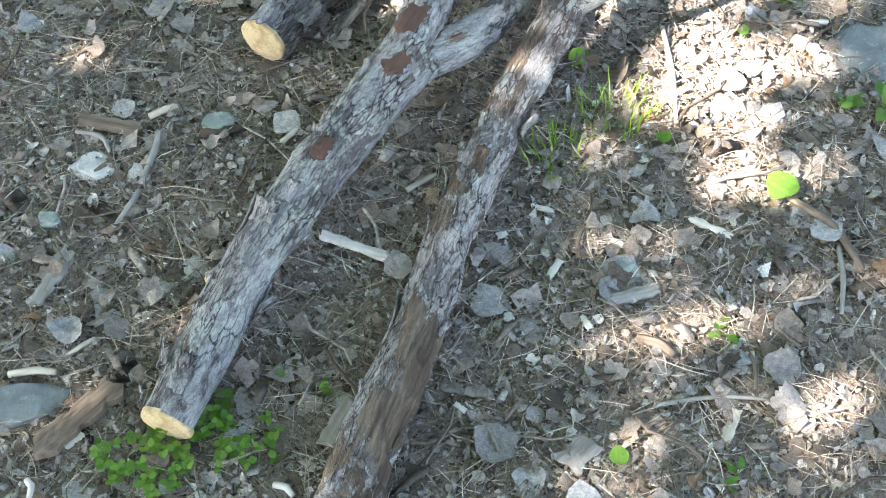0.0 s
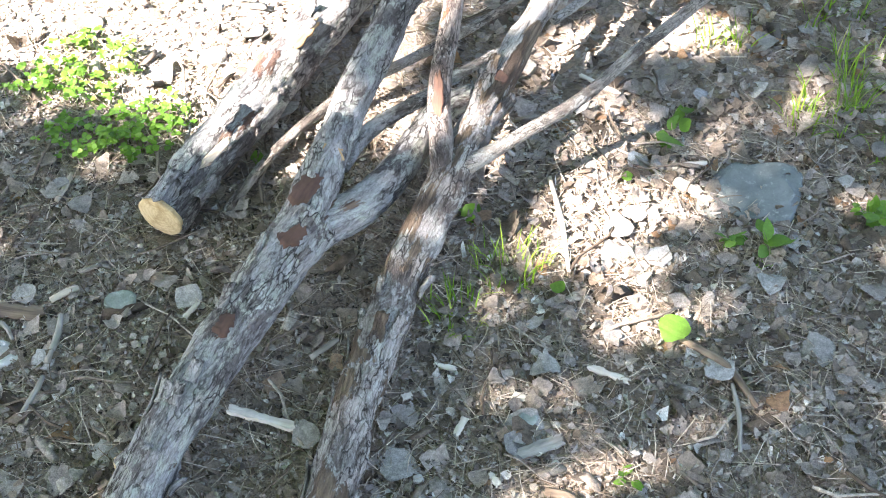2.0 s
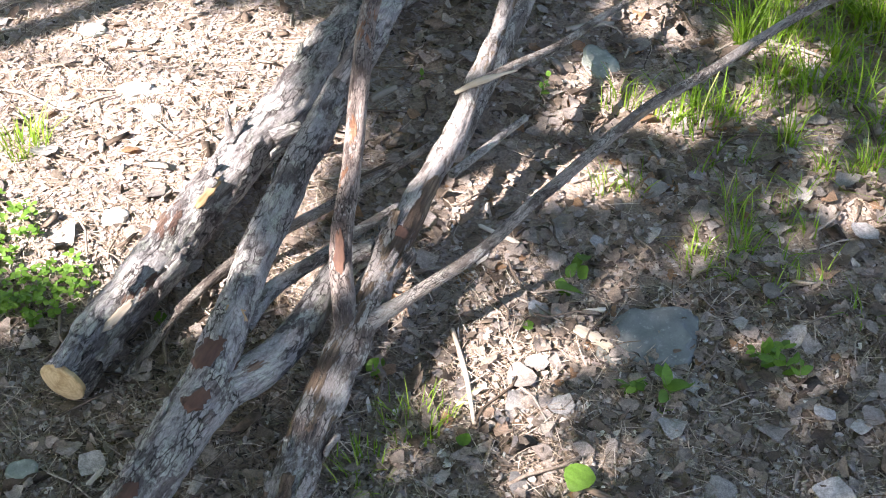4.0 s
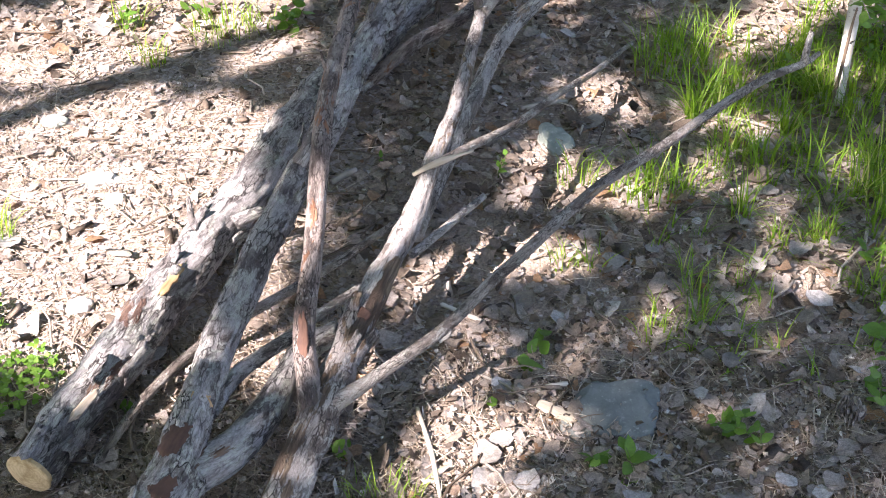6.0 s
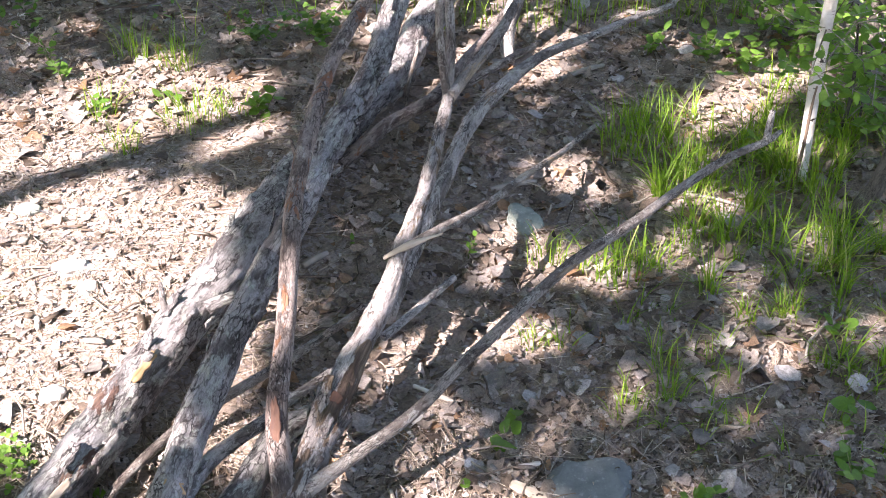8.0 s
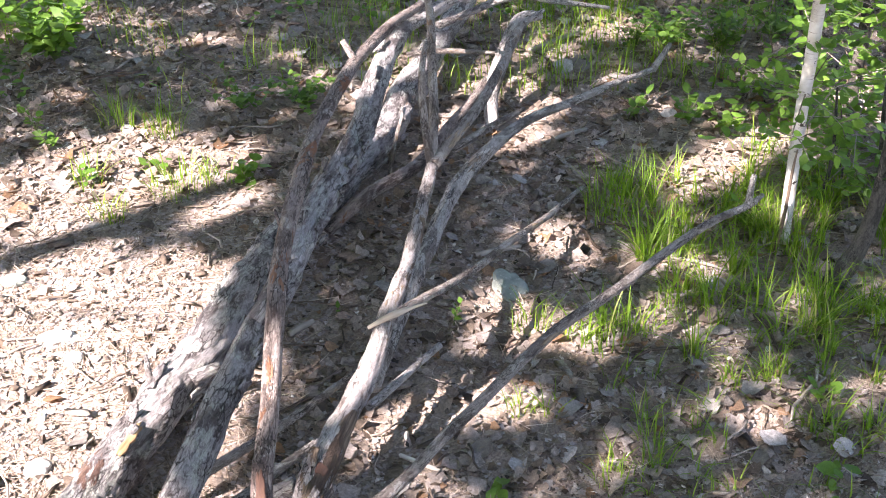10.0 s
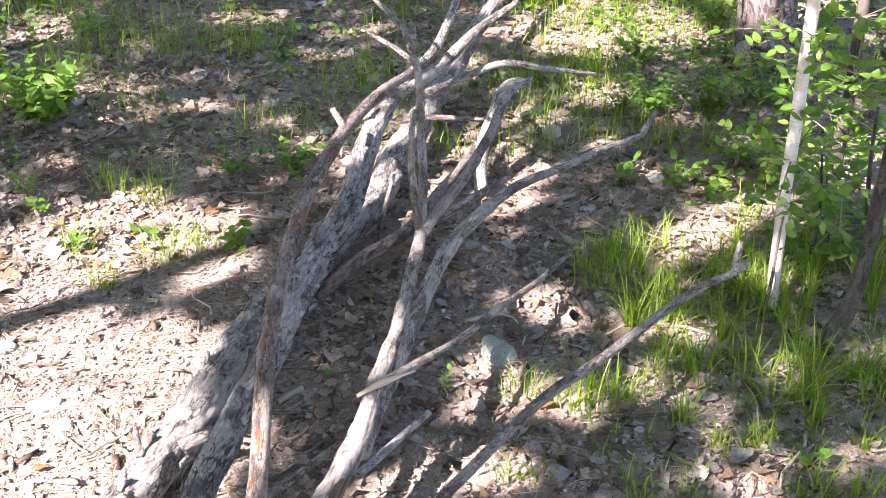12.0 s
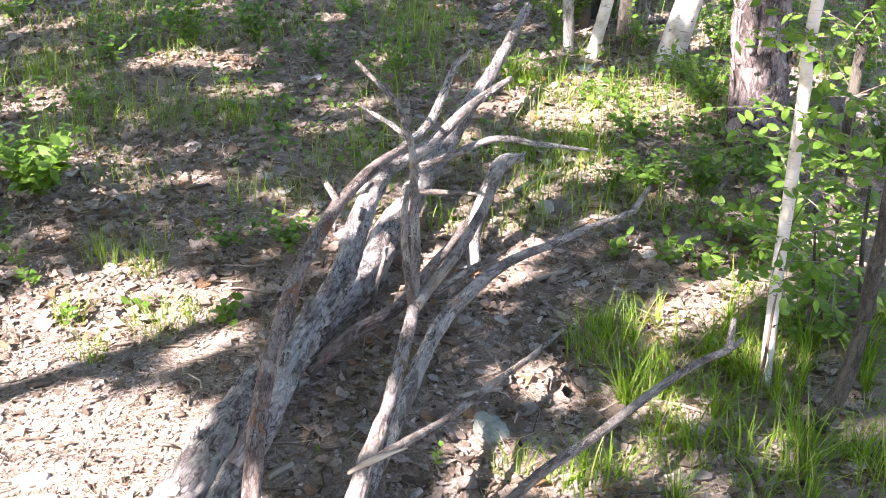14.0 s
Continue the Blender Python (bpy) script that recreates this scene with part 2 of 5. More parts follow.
NEEDLES = island_material("fallen pine needles", [(0.0, (0.15, 0.105, 0.07)), (0.4, (0.36, 0.285, 0.215)), (0.75, (0.55, 0.465, 0.37)), (1.0, (0.70, 0.62, 0.51))], 60, 0.7)
CRUMBS = island_material("bark crumbs and grit", [(0.0, (0.07, 0.055, 0.045)), (0.3, (0.21, 0.172, 0.138)), (0.6, (0.38, 0.335, 0.285)), (0.93, (0.50, 0.46, 0.41)), (1.0, (0.78, 0.75, 0.69))], 200, 0.9)
TWIGGY = island_material("fallen twig bits", [(0.0, (0.10, 0.075, 0.055)), (0.4, (0.23, 0.18, 0.14)), (0.75, (0.36, 0.31, 0.26)), (1.0, (0.52, 0.46, 0.38))], 120, 0.85)
CHIPS = island_material("pale wood chips", [(0.0, (0.45, 0.36, 0.25)), (0.5, (0.68, 0.60, 0.48)), (1.0, (0.82, 0.78, 0.70))], 130, 0.8)
GREEN = island_material("fresh green leaf", [(0.0, (0.085, 0.19, 0.025)), (0.5, (0.13, 0.27, 0.04)), (1.0, (0.19, 0.34, 0.06))], 70, 0.5, 0.4, (1.5, 1.5, 0.6), 0.2)
GREEN_DEEP = island_material("undergrowth leaf", [(0.0, (0.06, 0.14, 0.022)), (0.5, (0.10, 0.215, 0.035)), (1.0, (0.15, 0.28, 0.05))], 70, 0.5, 0.4, (1.4, 1.5, 0.6), 0.2)
GRASS = island_material("grass blade", [(0.0, (0.10, 0.20, 0.018)), (0.55, (0.17, 0.31, 0.028)), (0.92, (0.28, 0.42, 0.055)), (1.0, (0.5, 0.45, 0.24))], 50, 0.5, 0.35, (1.6, 1.6, 0.5), 0.2)
STEM = island_material("green stem", [(0.0, (0.12, 0.19, 0.05)), (1.0, (0.20, 0.24, 0.09))], 60, 0.6)
STONE_GREEN = stone_material("green grey stone", (0.17, 0.20, 0.175), (0.33, 0.37, 0.33), (0.42, 0.45, 0.40))
STONE_PALE = stone_material("pale stone", (0.36, 0.35, 0.32), (0.58, 0.57, 0.53), (0.66, 0.64, 0.6))
STONE_SLATE = stone_material("dusty blue grey slate stone", (0.13, 0.145, 0.14), (0.22, 0.24, 0.23), (0.30, 0.32, 0.30))
CONE = island_material("grey pine cone", [(0.0, (0.12, 0.10, 0.09)), (1.0, (0.36, 0.33, 0.30))], 150, 0.85)

# ---- building tools ----


def smooth(me):
    me.polygons.foreach_set("use_smooth", [True] * len(me.polygons))
    return me


def root_place(ob):
    while ob.parent:
        ob = ob.parent
    return ob.location


def thing(name, place, label, category, group="", kind=""):
    """An Empty at the thing's base that parents its parts."""
    ob = new(name)
    ob.location, ob.empty_display_size = place, 0.05
    return tagged(ob, label, category, group, kind)


def mesh_of(name, verts, faces, mat, bk=None, soft=True):
    me = bpy.data.meshes.new(name)
    me.from_pydata([tuple(v) for v in verts], [], faces)
    me.materials.append(mat)
    if bk is not None:
        at = me.attributes.new("bk", "FLOAT_VECTOR", "POINT")
        at.data.foreach_set("vector", np.asarray(bk, dtype=np.float32).ravel())
    if soft:
        smooth(me)
    return me


def part(name, data, parent, label=""):
    """One mesh, given in world metres, as a part of a thing or of a part."""
    if data.users == 0:
        data.transform(Matrix.Translation(-Vector(root_place(parent))))
    ob = new(name, data)
    ob.parent = parent
    return tagged(ob, label)


def spline(points, radii, step):
    """A smooth line through the points, evenly stepped, with its radii."""
    p = np.array(points, float)
    q = np.vstack([2 * p[0] - p[1], p, 2 * p[-1] - p[-2]])
    r = np.interp(np.linspace(0, 1, len(p)), np.linspace(0, 1, len(radii)), radii)
    out, rad = [], []
    for i in range(len(p) - 1):
        a, b, c, d = q[i:i + 4]
        n = max(1, int(np.linalg.norm(c - b) / step))
        for t in np.arange(n) / n:
            out.append(0.5 * (2 * b + (c - a) * t + (2 * a - 5 * b + 4 * c - d) * t * t + (3 * b - a - 3 * c + d) * t ** 3))
            rad.append(r[i] * (1 - t) + r[i + 1] * t)
    return np.array(out + [p[-1]]), np.array(rad + [r[-1]])


def tube(name, points, radii, mat, sides=16, step=0.012, rough=0.0, knobs=0.0, seed=0.0, wobble=0.0, plates=0.0):
    """A tapered, uneven limb along the points, closed at both ends. Returns the mesh, its ends and their directions."""
    line, rad = spline(points, radii, step)
    n = len(line)
    tan = np.gradient(line, axis=0)
    tan /= np.linalg.norm(tan, axis=1)[:, None]
    run = np.r_[0, np.cumsum(np.linalg.norm(np.diff(line, axis=0), axis=1))]
    side = np.cross(tan[0], (0.0, 0.0, 1.0) if abs(tan[0][2]) < 0.9 else (1.0, 0.0, 0.0))
    verts, bk = [], []
    for i in range(n):
        side = side - tan[i] * np.dot(side, tan[i])
        side /= np.linalg.norm(side)
        up = np.cross(side, tan[i])
        c = line[i]
        if wobble:
            c = c + wobble * (side * noise.noise((run[i] * 5, seed, 0)) + up * noise.noise((run[i] * 5, seed, 9)))
        for k in range(sides):
            a = 2 * math.pi * k / sides
            ca, sa = math.cos(a), math.sin(a)
            r = rad[i]
            u = (r * ca + seed, r * sa, run[i])
            d = 0.0
            if knobs:
                d += knobs * noise.noise((ca * 1.1 + seed, sa * 1.1, run[i] * 7))
            if rough:
                d += rough * noise.noise((u[0] * 70, u[1] * 70, u[2] * 26)) + 0.5 * rough * noise.noise((u[0] * 190, u[1] * 190, u[2] * 90))
            if plates:
                w = noise.noise((u[0] * 34, u[1] * 34, u[2] * 13 + 5))
                d += plates * max(-1.0, min(1.0, w * 9))
            verts.append(c + (side * ca + up * sa) * (r + d * min(1.0, r / 0.036)))
            bk.append(u)
    faces = []
    for i in range(n - 1):
        for k in range(sides):
            a, b = i * sides + k, i * sides + (k + 1) % sides
            faces.append((a, b, b + sides, a + sides))
    for i, flip in ((0, True), (n - 1, False)):
        m = len(verts)
        verts.append(line[i])
        bk.append((seed, 0, run[i]))
        for k in range(sides):
            a, b = i * sides + k, i * sides + (k + 1) % sides
            faces.append((b, a, m) if flip else (a, b, m))
    return mesh_of(name, verts, faces, mat, bk), (line[0], line[-1]), (tan[0], tan[-1]), (rad[0], rad[-1])


def disc(name, centre, normal, radius, mat, thick=0.004, seed=0):
    """A sawn face, a thin uneven round plate that sits proud of a log's end."""
    nrm = Vector(normal).normalized()
    u = nrm.orthogonal().normalized()
    w = nrm.cross(u)
    rnd = random.Random(seed)
    verts, bk, sides = [], [], 36
    rims = [1 + 0.05 * noise.noise((math.cos(6.283 * k / sides) * 1.5 + seed, math.sin(6.283 * k / sides) * 1.5, 0)) for k in range(sides)]
    for lay, (f, h) in enumerate(((1.0, -thick), (1.0, thick * 0.5), (0.93, thick), (0.5, thick * 1.1))):
        for k in range(sides):
            a = 2 * math.pi * k / sides
            r = radius * f * rims[k]
            verts.append(Vector(centre) + u * (r * math.cos(a)) + w * (r * math.sin(a)) + nrm * (h + rnd.uniform(-1, 1) * 0.0006))
            bk.append((r * math.cos(a) + 0.004, r * math.sin(a) + 0.006, h))
    verts.append(Vector(centre) + nrm * thick * 1.1)
    bk.append((0.004, 0.006, 0))
    faces = [(l * sides + k, l * sides + (k + 1) % sides, (l + 1) * sides + (k + 1) % sides, (l + 1) * sides + k) for l in range(3) for k in range(sides)]
    faces += [(3 * sides + k, 3 * sides + (k + 1) % sides, 4 * sides) for k in range(sides)]
    return mesh_of(name, verts, faces, mat, bk)


def ground_z(x, y):
    """The height of the forest floor."""
    far = min(1.0, max(0.0, (math.hypot(x - 0.4, y - 1.8) - 2.5) / 6))
    z = 0.016 * noise.noise((x * 2.3, y * 2.3, 1.7)) + 0.008 * noise.noise((x * 7, y * 7, 4.1)) + 0.004 * noise.noise((x * 21, y * 21, 2.2))
    return z + far * 0.5 * noise.noise((x * 0.13, y * 0.13, 7.7))


# ---- the forest floor ----


def build_ground():
    n = 330
    s = np.linspace(-1, 1, n)
    spread = 2.1 * s + 68 * np.abs(s) ** 9 * np.sign(s)
    xs, ys = 0.55 + spread, 2.1 + 1.25 * spread
    verts = []
    for y in ys:
        for x in xs:
            z = ground_z(x, y)
            if abs(x - 0.5) < 2.6 and -0.3 < y < 5.5:
                z += 0.0025 * noise.noise((x * 45, y * 45, 3.3))
            verts.append((x, y, z))
    faces = [(j * n + i, j * n + i + 1, (j + 1) * n + i + 1, (j + 1) * n + i) for j in range(n - 1) for i in range(n - 1)]
    ob = new("ground", mesh_of("ground", verts, faces, SOIL))
    tagged(ob, "dark forest soil littered with leaves, needles and bark crumbs", "ground", kind="structure")


build_ground()


class Heap:
    """Many small loose pieces joined into one mesh."""

    def __init__(self):
        self.v, self.f, self.n = [], [], 0

    def add(self, verts, faces):
        self.v.append(np.asarray(verts, float))
        self.f += [tuple(i + self.n for i in f) for f in faces]
        self.n += len(verts)

    def mesh(self, name, mat, soft=True):
        return mesh_of(name, np.vstack(self.v), self.f, mat, None, soft)


def turn(yaw, tilt=0.0, lean=0.0):
    return np.array(Euler((tilt, lean, yaw)).to_matrix())


BLADE = [(0, 0), (0.17, 0.10), (0.31, 0.26), (0.38, 0.43), (0.36, 0.60), (0.25, 0.78), (0.11, 0.91), (0, 1.0)]   # half outline of a round leaf


def leaf_shape(rnd, length, width=1.0, curl=0.25, tooth=0.06, outline=BLADE):
    """A leaf with a midrib fold, curled rim and uneven edge: verts and faces, base at the origin, along +y."""
    verts, faces = [], []
    cy, cx, tw = rnd.uniform(-curl, curl), rnd.uniform(-curl, curl * 1.5), rnd.uniform(-curl, curl)
    for x, y in outline:
        for s in (-1, 0, 1):
            e = 1 + rnd.uniform(-tooth, tooth) * 2
            px = s * x * width * e
            z = cx * px * px * 2.2 + cy * (y - 0.5) ** 2 * 1.6 + tw * px * (y - 0.4) + abs(s) * rnd.uniform(-0.03, 0.03)
            verts.append((px * length, (y - 0.5) * length, z * length))
    for i in range(len(outline) - 1):
        a = 3 * i
        faces += [(a, a + 1, a + 4, a + 3), (a + 1, a + 2, a + 5, a + 4)]
    return np.array(verts), faces

# ---- logs and branches ----


def log_part(name, parent, points, radii, mat, label="", seed=0.0, sides=44, step=0.006, rough=0.0025, knobs=0.004, plates=0.0016, wobble=0.004):
    data, ends, ways, rads = tube(name, points, radii, mat, sides, step, rough, knobs, seed, wobble, plates)
    return part(name, data, parent, label), ends, ways, rads


def stick_part(name, parent, points, radii, mat, label="", seed=0.0):
    data = tube(name, points, radii, mat, 12, 0.012, 0.0012, 0.0015, seed, 0.006)[0]
    return part(name, data, parent, label)


def bark_flake(parent, place, along, out, length, width, mat, seed):
    """A curled plate of loose bark that stands off a log."""
    rnd = random.Random(seed)
    a = Vector(along).normalized()
    o = (Vector(out) - a * Vector(out).dot(a)).normalized()
    s = a.cross(o)
    verts, bk, faces = [], [], []
    nu, nv = 9, 6
    for lay in (0, 1):
        for i in range(nu):
            for j in range(nv):
                u, v = i / (nu - 1) - 0.5, j / (nv - 1) - 0.5
                e = 1 + 0.35 * noise.noise((u * 4 + seed, v * 4, lay * 0.1))
                lift = 0.01 * (u + 0.5) ** 2 - 0.5 * (v * width) ** 2 / 0.03 + 0.003 * (1 - lay) + 0.002 * noise.noise((u * 9, v * 9, seed))
                verts.append(Vector(place) + a * (u * length * e) + s * (v * width * e) + o * lift)
                bk.append((v * width + seed, lift, u * length))
    g = lambda l, i, j: l * nu * nv + i * nv + j
    for i in range(nu - 1):
        for j in range(nv - 1):
            faces.append((g(0, i, j), g(0, i, j + 1), g(0, i + 1, j + 1), g(0, i + 1, j)))
            faces.append((g(1, i, j), g(1, i + 1, j), g(1, i + 1, j + 1), g(1, i, j + 1)))
    rim = [(i, 0) for i in range(nu)] + [(nu - 1, j) for j in range(1, nv)] + [(i, nv - 1) for i in range(nu - 2, -1, -1)] + [(0, j) for j in range(nv - 2, 0, -1)]
    for (i, j), (k, l) in zip(rim, rim[1:] + rim[:1]):
        faces.append((g(0, i, j), g(0, k, l), g(1, k, l), g(1, i, j)))
    return part("bark_flake", mesh_of("bark_flake", verts, faces, mat, bk), parent)


def flakes_along(parent, points, radius, mat, count, seed, size=(0.03, 0.016)):
    rnd = random.Random(seed)
    line, _ = spline(points, [1], 0.01)
    for i in range(count):
        k = rnd.randrange(2, len(line) - 2)
        way = Vector(line[k + 1] - line[k - 1])
        side = way.cross(Vector((0, 0, 1))).normalized()
        a = rnd.uniform(-0.2, 3.3)
        out = side * math.cos(a) + Vector((0, 0, 1)) * math.sin(a)
        f = rnd.uniform(0.6, 1.5)
        bark_flake(parent, Vector(line[k]) + out * (radius * 0.99), way, out, size[0] * f * rnd.uniform(0.8, 1.6), size[1] * f, mat, seed + i * 3.1)


def wound(name, parent, place, along, out, radius, length, width, mat, label, seed):
    """A ragged patch of bared wood that lies on a limb's round side, thicker in its middle."""
    a = Vector(along).normalized()
    o = (Vector(out) - a * Vector(out).dot(a)).normalized()
    s = a.cross(o)
    axis = Vector(place) - o * radius
    verts, bk, faces, nu, nv = [], [], [], 15, 9
    for i in range(nu):
        u = 2 * i / (nu - 1) - 1
        w = width * (max(0.0, 1 - abs(u) ** 2.6) ** 0.5 + 0.10) * (1 + 0.5 * noise.noise((u * 3, seed, 0)) + 0.4 * noise.noise((u * 9, seed, 1)))
        for j in range(nv):
            v = 2 * j / (nv - 1) - 1
            e = 1 + 0.3 * noise.noise((v * 2, seed, 5)) + 0.34 * noise.noise((v * 6, seed, 2 + (u > 0)))
            ang = 0.5 * v * w * (1 + 0.3 * noise.noise((u * 7, seed, v))) / radius
            rim = max(abs(u), abs(v))
            r = radius + (0.0045 if rim < 0.85 else -0.004) + 0.0012 * noise.noise((u * 3, v * 12, seed))
            verts.append(axis + a * (0.5 * u * length * e) + (o * math.cos(ang) + s * math.sin(ang)) * r)
            bk.append((ang * radius + seed, 0.0, 0.5 * u * length))
    for i in range(nu - 1):
        for j in range(nv - 1):
            k = i * nv + j
            faces.append((k, k + nv, k + nv + 1, k + 1))
    return part(name, mesh_of(name, verts, faces, mat, bk), parent, label)


def forked_log():
    pts = [(-0.237, 0.203, 0.045), (-0.213, 0.339, 0.060), (-0.166, 0.492, 0.085), (-0.103, 0.650, 0.115), (-0.023, 0.822, 0.140)]
    top = thing("forked_log", (pts[0][0], pts[0][1], 0.0), "sawn forked log with grey flaking lichen bark lying on the ground", "log")
    trunk, ends, ways, rads = log_part("trunk", top, pts, [0.036, 0.038, 0.039, 0.041, 0.044], BARK_ASH, seed=1.0, sides=56, step=0.005, plates=0.002)
    part("sawn_end", disc("sawn_end", ends[0], -ways[0], rads[0] * 1.0, SAWN, seed=1), top, "pale sawn wood face")
    left = [(-0.052, 0.774, 0.130), (-0.030, 0.834, 0.142), (-0.018, 0.913, 0.155), (0.004, 1.061, 0.150), (0.038, 1.222, 0.160), (0.078, 1.383, 0.170), (0.120, 1.511, 0.190), (0.146, 1.546, 0.215), (0.196, 1.707, 0.235), (0.245, 1.884, 0.250), (0.314, 2.081, 0.265), (0.380, 2.429, 0.275), (0.441, 2.639, 0.280)]
    limb = log_part("limb", top, left, [0.036, 0.038, 0.033, 0.030, 0.031, 0.030, 0.029, 0.029, 0.029, 0.029, 0.029, 0.028, 0.022], BARK_ASH, "long upper limb with patchy bark", 3.0)[0]
    right = [(-0.065, 0.728, 0.122), (-0.022, 0.814, 0.130), (0.039, 0.866, 0.130), (0.084, 0.941, 0.120), (0.119, 1.052, 0.105), (0.154, 1.145, 0.090), (0.199, 1.193, 0.080)]
    log_part("limb", top, right, [0.030, 0.033, 0.030, 0.028, 0.027, 0.024, 0.02], BARK_ASH, "shorter lower limb", 5.0)
    stick_part("branch", top, [(0.008, 0.947, 0.140), (0.042, 1.043, 0.130), (0.125, 1.158, 0.110), (0.159, 1.218, 0.100), (0.237, 1.301, 0.090)], [0.013, 0.014, 0.012, 0.010, 0.008], BARK_GREY, "pale side branch", 2.2)
    stick_part("branch", limb, [(0.441, 2.639, 0.280), (0.560, 2.790, 0.280), (0.677, 2.918, 0.330), (0.802, 2.995, 0.380)], [0.02, 0.018, 0.014, 0.008], BARK_GREY, "bleached bare branch", 7.2)
    stick_part("branch_stub", top, [(-0.196, 0.445, 0.075), (-0.220, 0.439, 0.065), (-0.240, 0.426, 0.055)], [0.02, 0.015, 0.013], BARK_ASH, "sawn side stub", 8.0)
    part("stub_end", disc("stub_end", (-0.241, 0.426, 0.055), (-0.7, -0.55, 0.3), 0.013, SAWN, 0.002, 4), top, "pale sawn stub face")
    wound("torn_patch", top, (-0.006, 0.930, 0.184), (0.1, 0.97, 0.05), (0.31, -0.15, 0.92), 0.038, 0.040, 0.046, WOOD_ORANGE, "orange torn wood patch", 1.0)
    for x, y, z, size, seed in ((-0.028, 0.851, 0.184, 0.085, 2.0), (-0.039, 0.773, 0.172, 0.072, 3.0), (-0.114, 0.612, 0.149, 0.05, 4.3)):
        wound("bare_patch", top, (x, y, z), (0.4, 0.92, 0.1), (0.1, -0.2, 0.95), 0.042, size, size * 0.5, WOOD_RUST, "rust brown patch of bared inner bark", seed)
    flakes_along(top, pts, 0.042, BARK_ASH, 16, 11)
    flakes_along(top, left, 0.034, BARK_ASH, 20, 12)


def sawn_log():
    pts = [(-0.289, 0.903, 0.050), (-0.218, 1.076, 0.060), (-0.128, 1.316, 0.060), (-0.039, 1.531, 0.065), (0.002, 1.614, 0.070), (0.092, 1.855, 0.080), (0.219, 2.134, 0.075), (0.383, 2.483, 0.070), (0.455, 2.710, 0.075), (0.576, 3.025, 0.090), (0.686, 3.319, 0.120), (0.804, 3.563, 0.170), (0.968, 3.958, 0.260)]
    top = thing("sawn_log", (pts[0][0], pts[0][1], 0.0), "long thick sawn log with grey weathered bark", "log")
    rad = [0.041, 0.044, 0.046, 0.047, 0.048, 0.047, 0.044, 0.041, 0.038, 0.034, 0.028, 0.021, 0.014]
    trunk, ends, ways, rads = log_part("trunk", top, pts, rad, BARK_ASH, seed=9.0, sides=60, plates=0.0022)
    part("sawn_end", disc("sawn_end", ends[0], -ways[0], rads[0] * 1.0, SAWN, seed=7), top, "yellow sawn wood face")
    wound("axe_cut", top, (-0.107, 1.310, 0.105), (0.37, 0.93, 0.02), (0.43, -0.2, 0.87), 0.046, 0.10, 0.017, WOOD_ORANGE, "pale orange chopped notch", 5.0)
    wound("axe_cut", top, (-0.211, 1.008, 0.098), (0.45, 0.89, 0.03), (0.57, -0.3, 0.75), 0.045, 0.082, 0.015, WOOD_BARE, "pale stripped splinter", 6.0)
    stick_part("branch", top, [(0.465, 2.682, 0.300), (0.545, 2.795, 0.320), (0.607, 2.931, 0.360), (0.646, 3.038, 0.400), (0.696, 3.073, 0.440)], [0.015, 0.013, 0.012, 0.009, 0.006], BARK_GREY, "bare upright branch", 3.7)
    stick_part("branch", top, [(0.538, 2.810, 0.200), (0.743, 2.930, 0.220), (0.874, 2.939, 0.200), (1.040, 3.003, 0.150)], [0.011, 0.010, 0.008, 0.005], BARK_GREY, "thin crossing branch", 4.7)
    stick_part("branch_stub", top, [(-0.011, 1.491, 0.090), (0.015, 1.502, 0.100), (0.045, 1.507, 0.110)], [0.016, 0.013, 0.011], BARK_ASH, "short broken branch stub", 4.9)
    stick_part("branch_stub", top, [(-0.068, 1.470, 0.085), (-0.088, 1.480, 0.105), (-0.094, 1.502, 0.150)], [0.011, 0.008, 0.004], BARK_GREY, "pale broken twig stub", 6.1)
    stick_part("branch", top, [(0.451, 2.808, 0.120), (0.562, 2.820, 0.120), (0.713, 2.837, 0.100)], [0.008, 0.008, 0.005], BARK_TWIG, "", 5.7)
    flakes_along(top, pts[:9], 0.05, BARK_ASH, 30, 21, (0.04, 0.02))


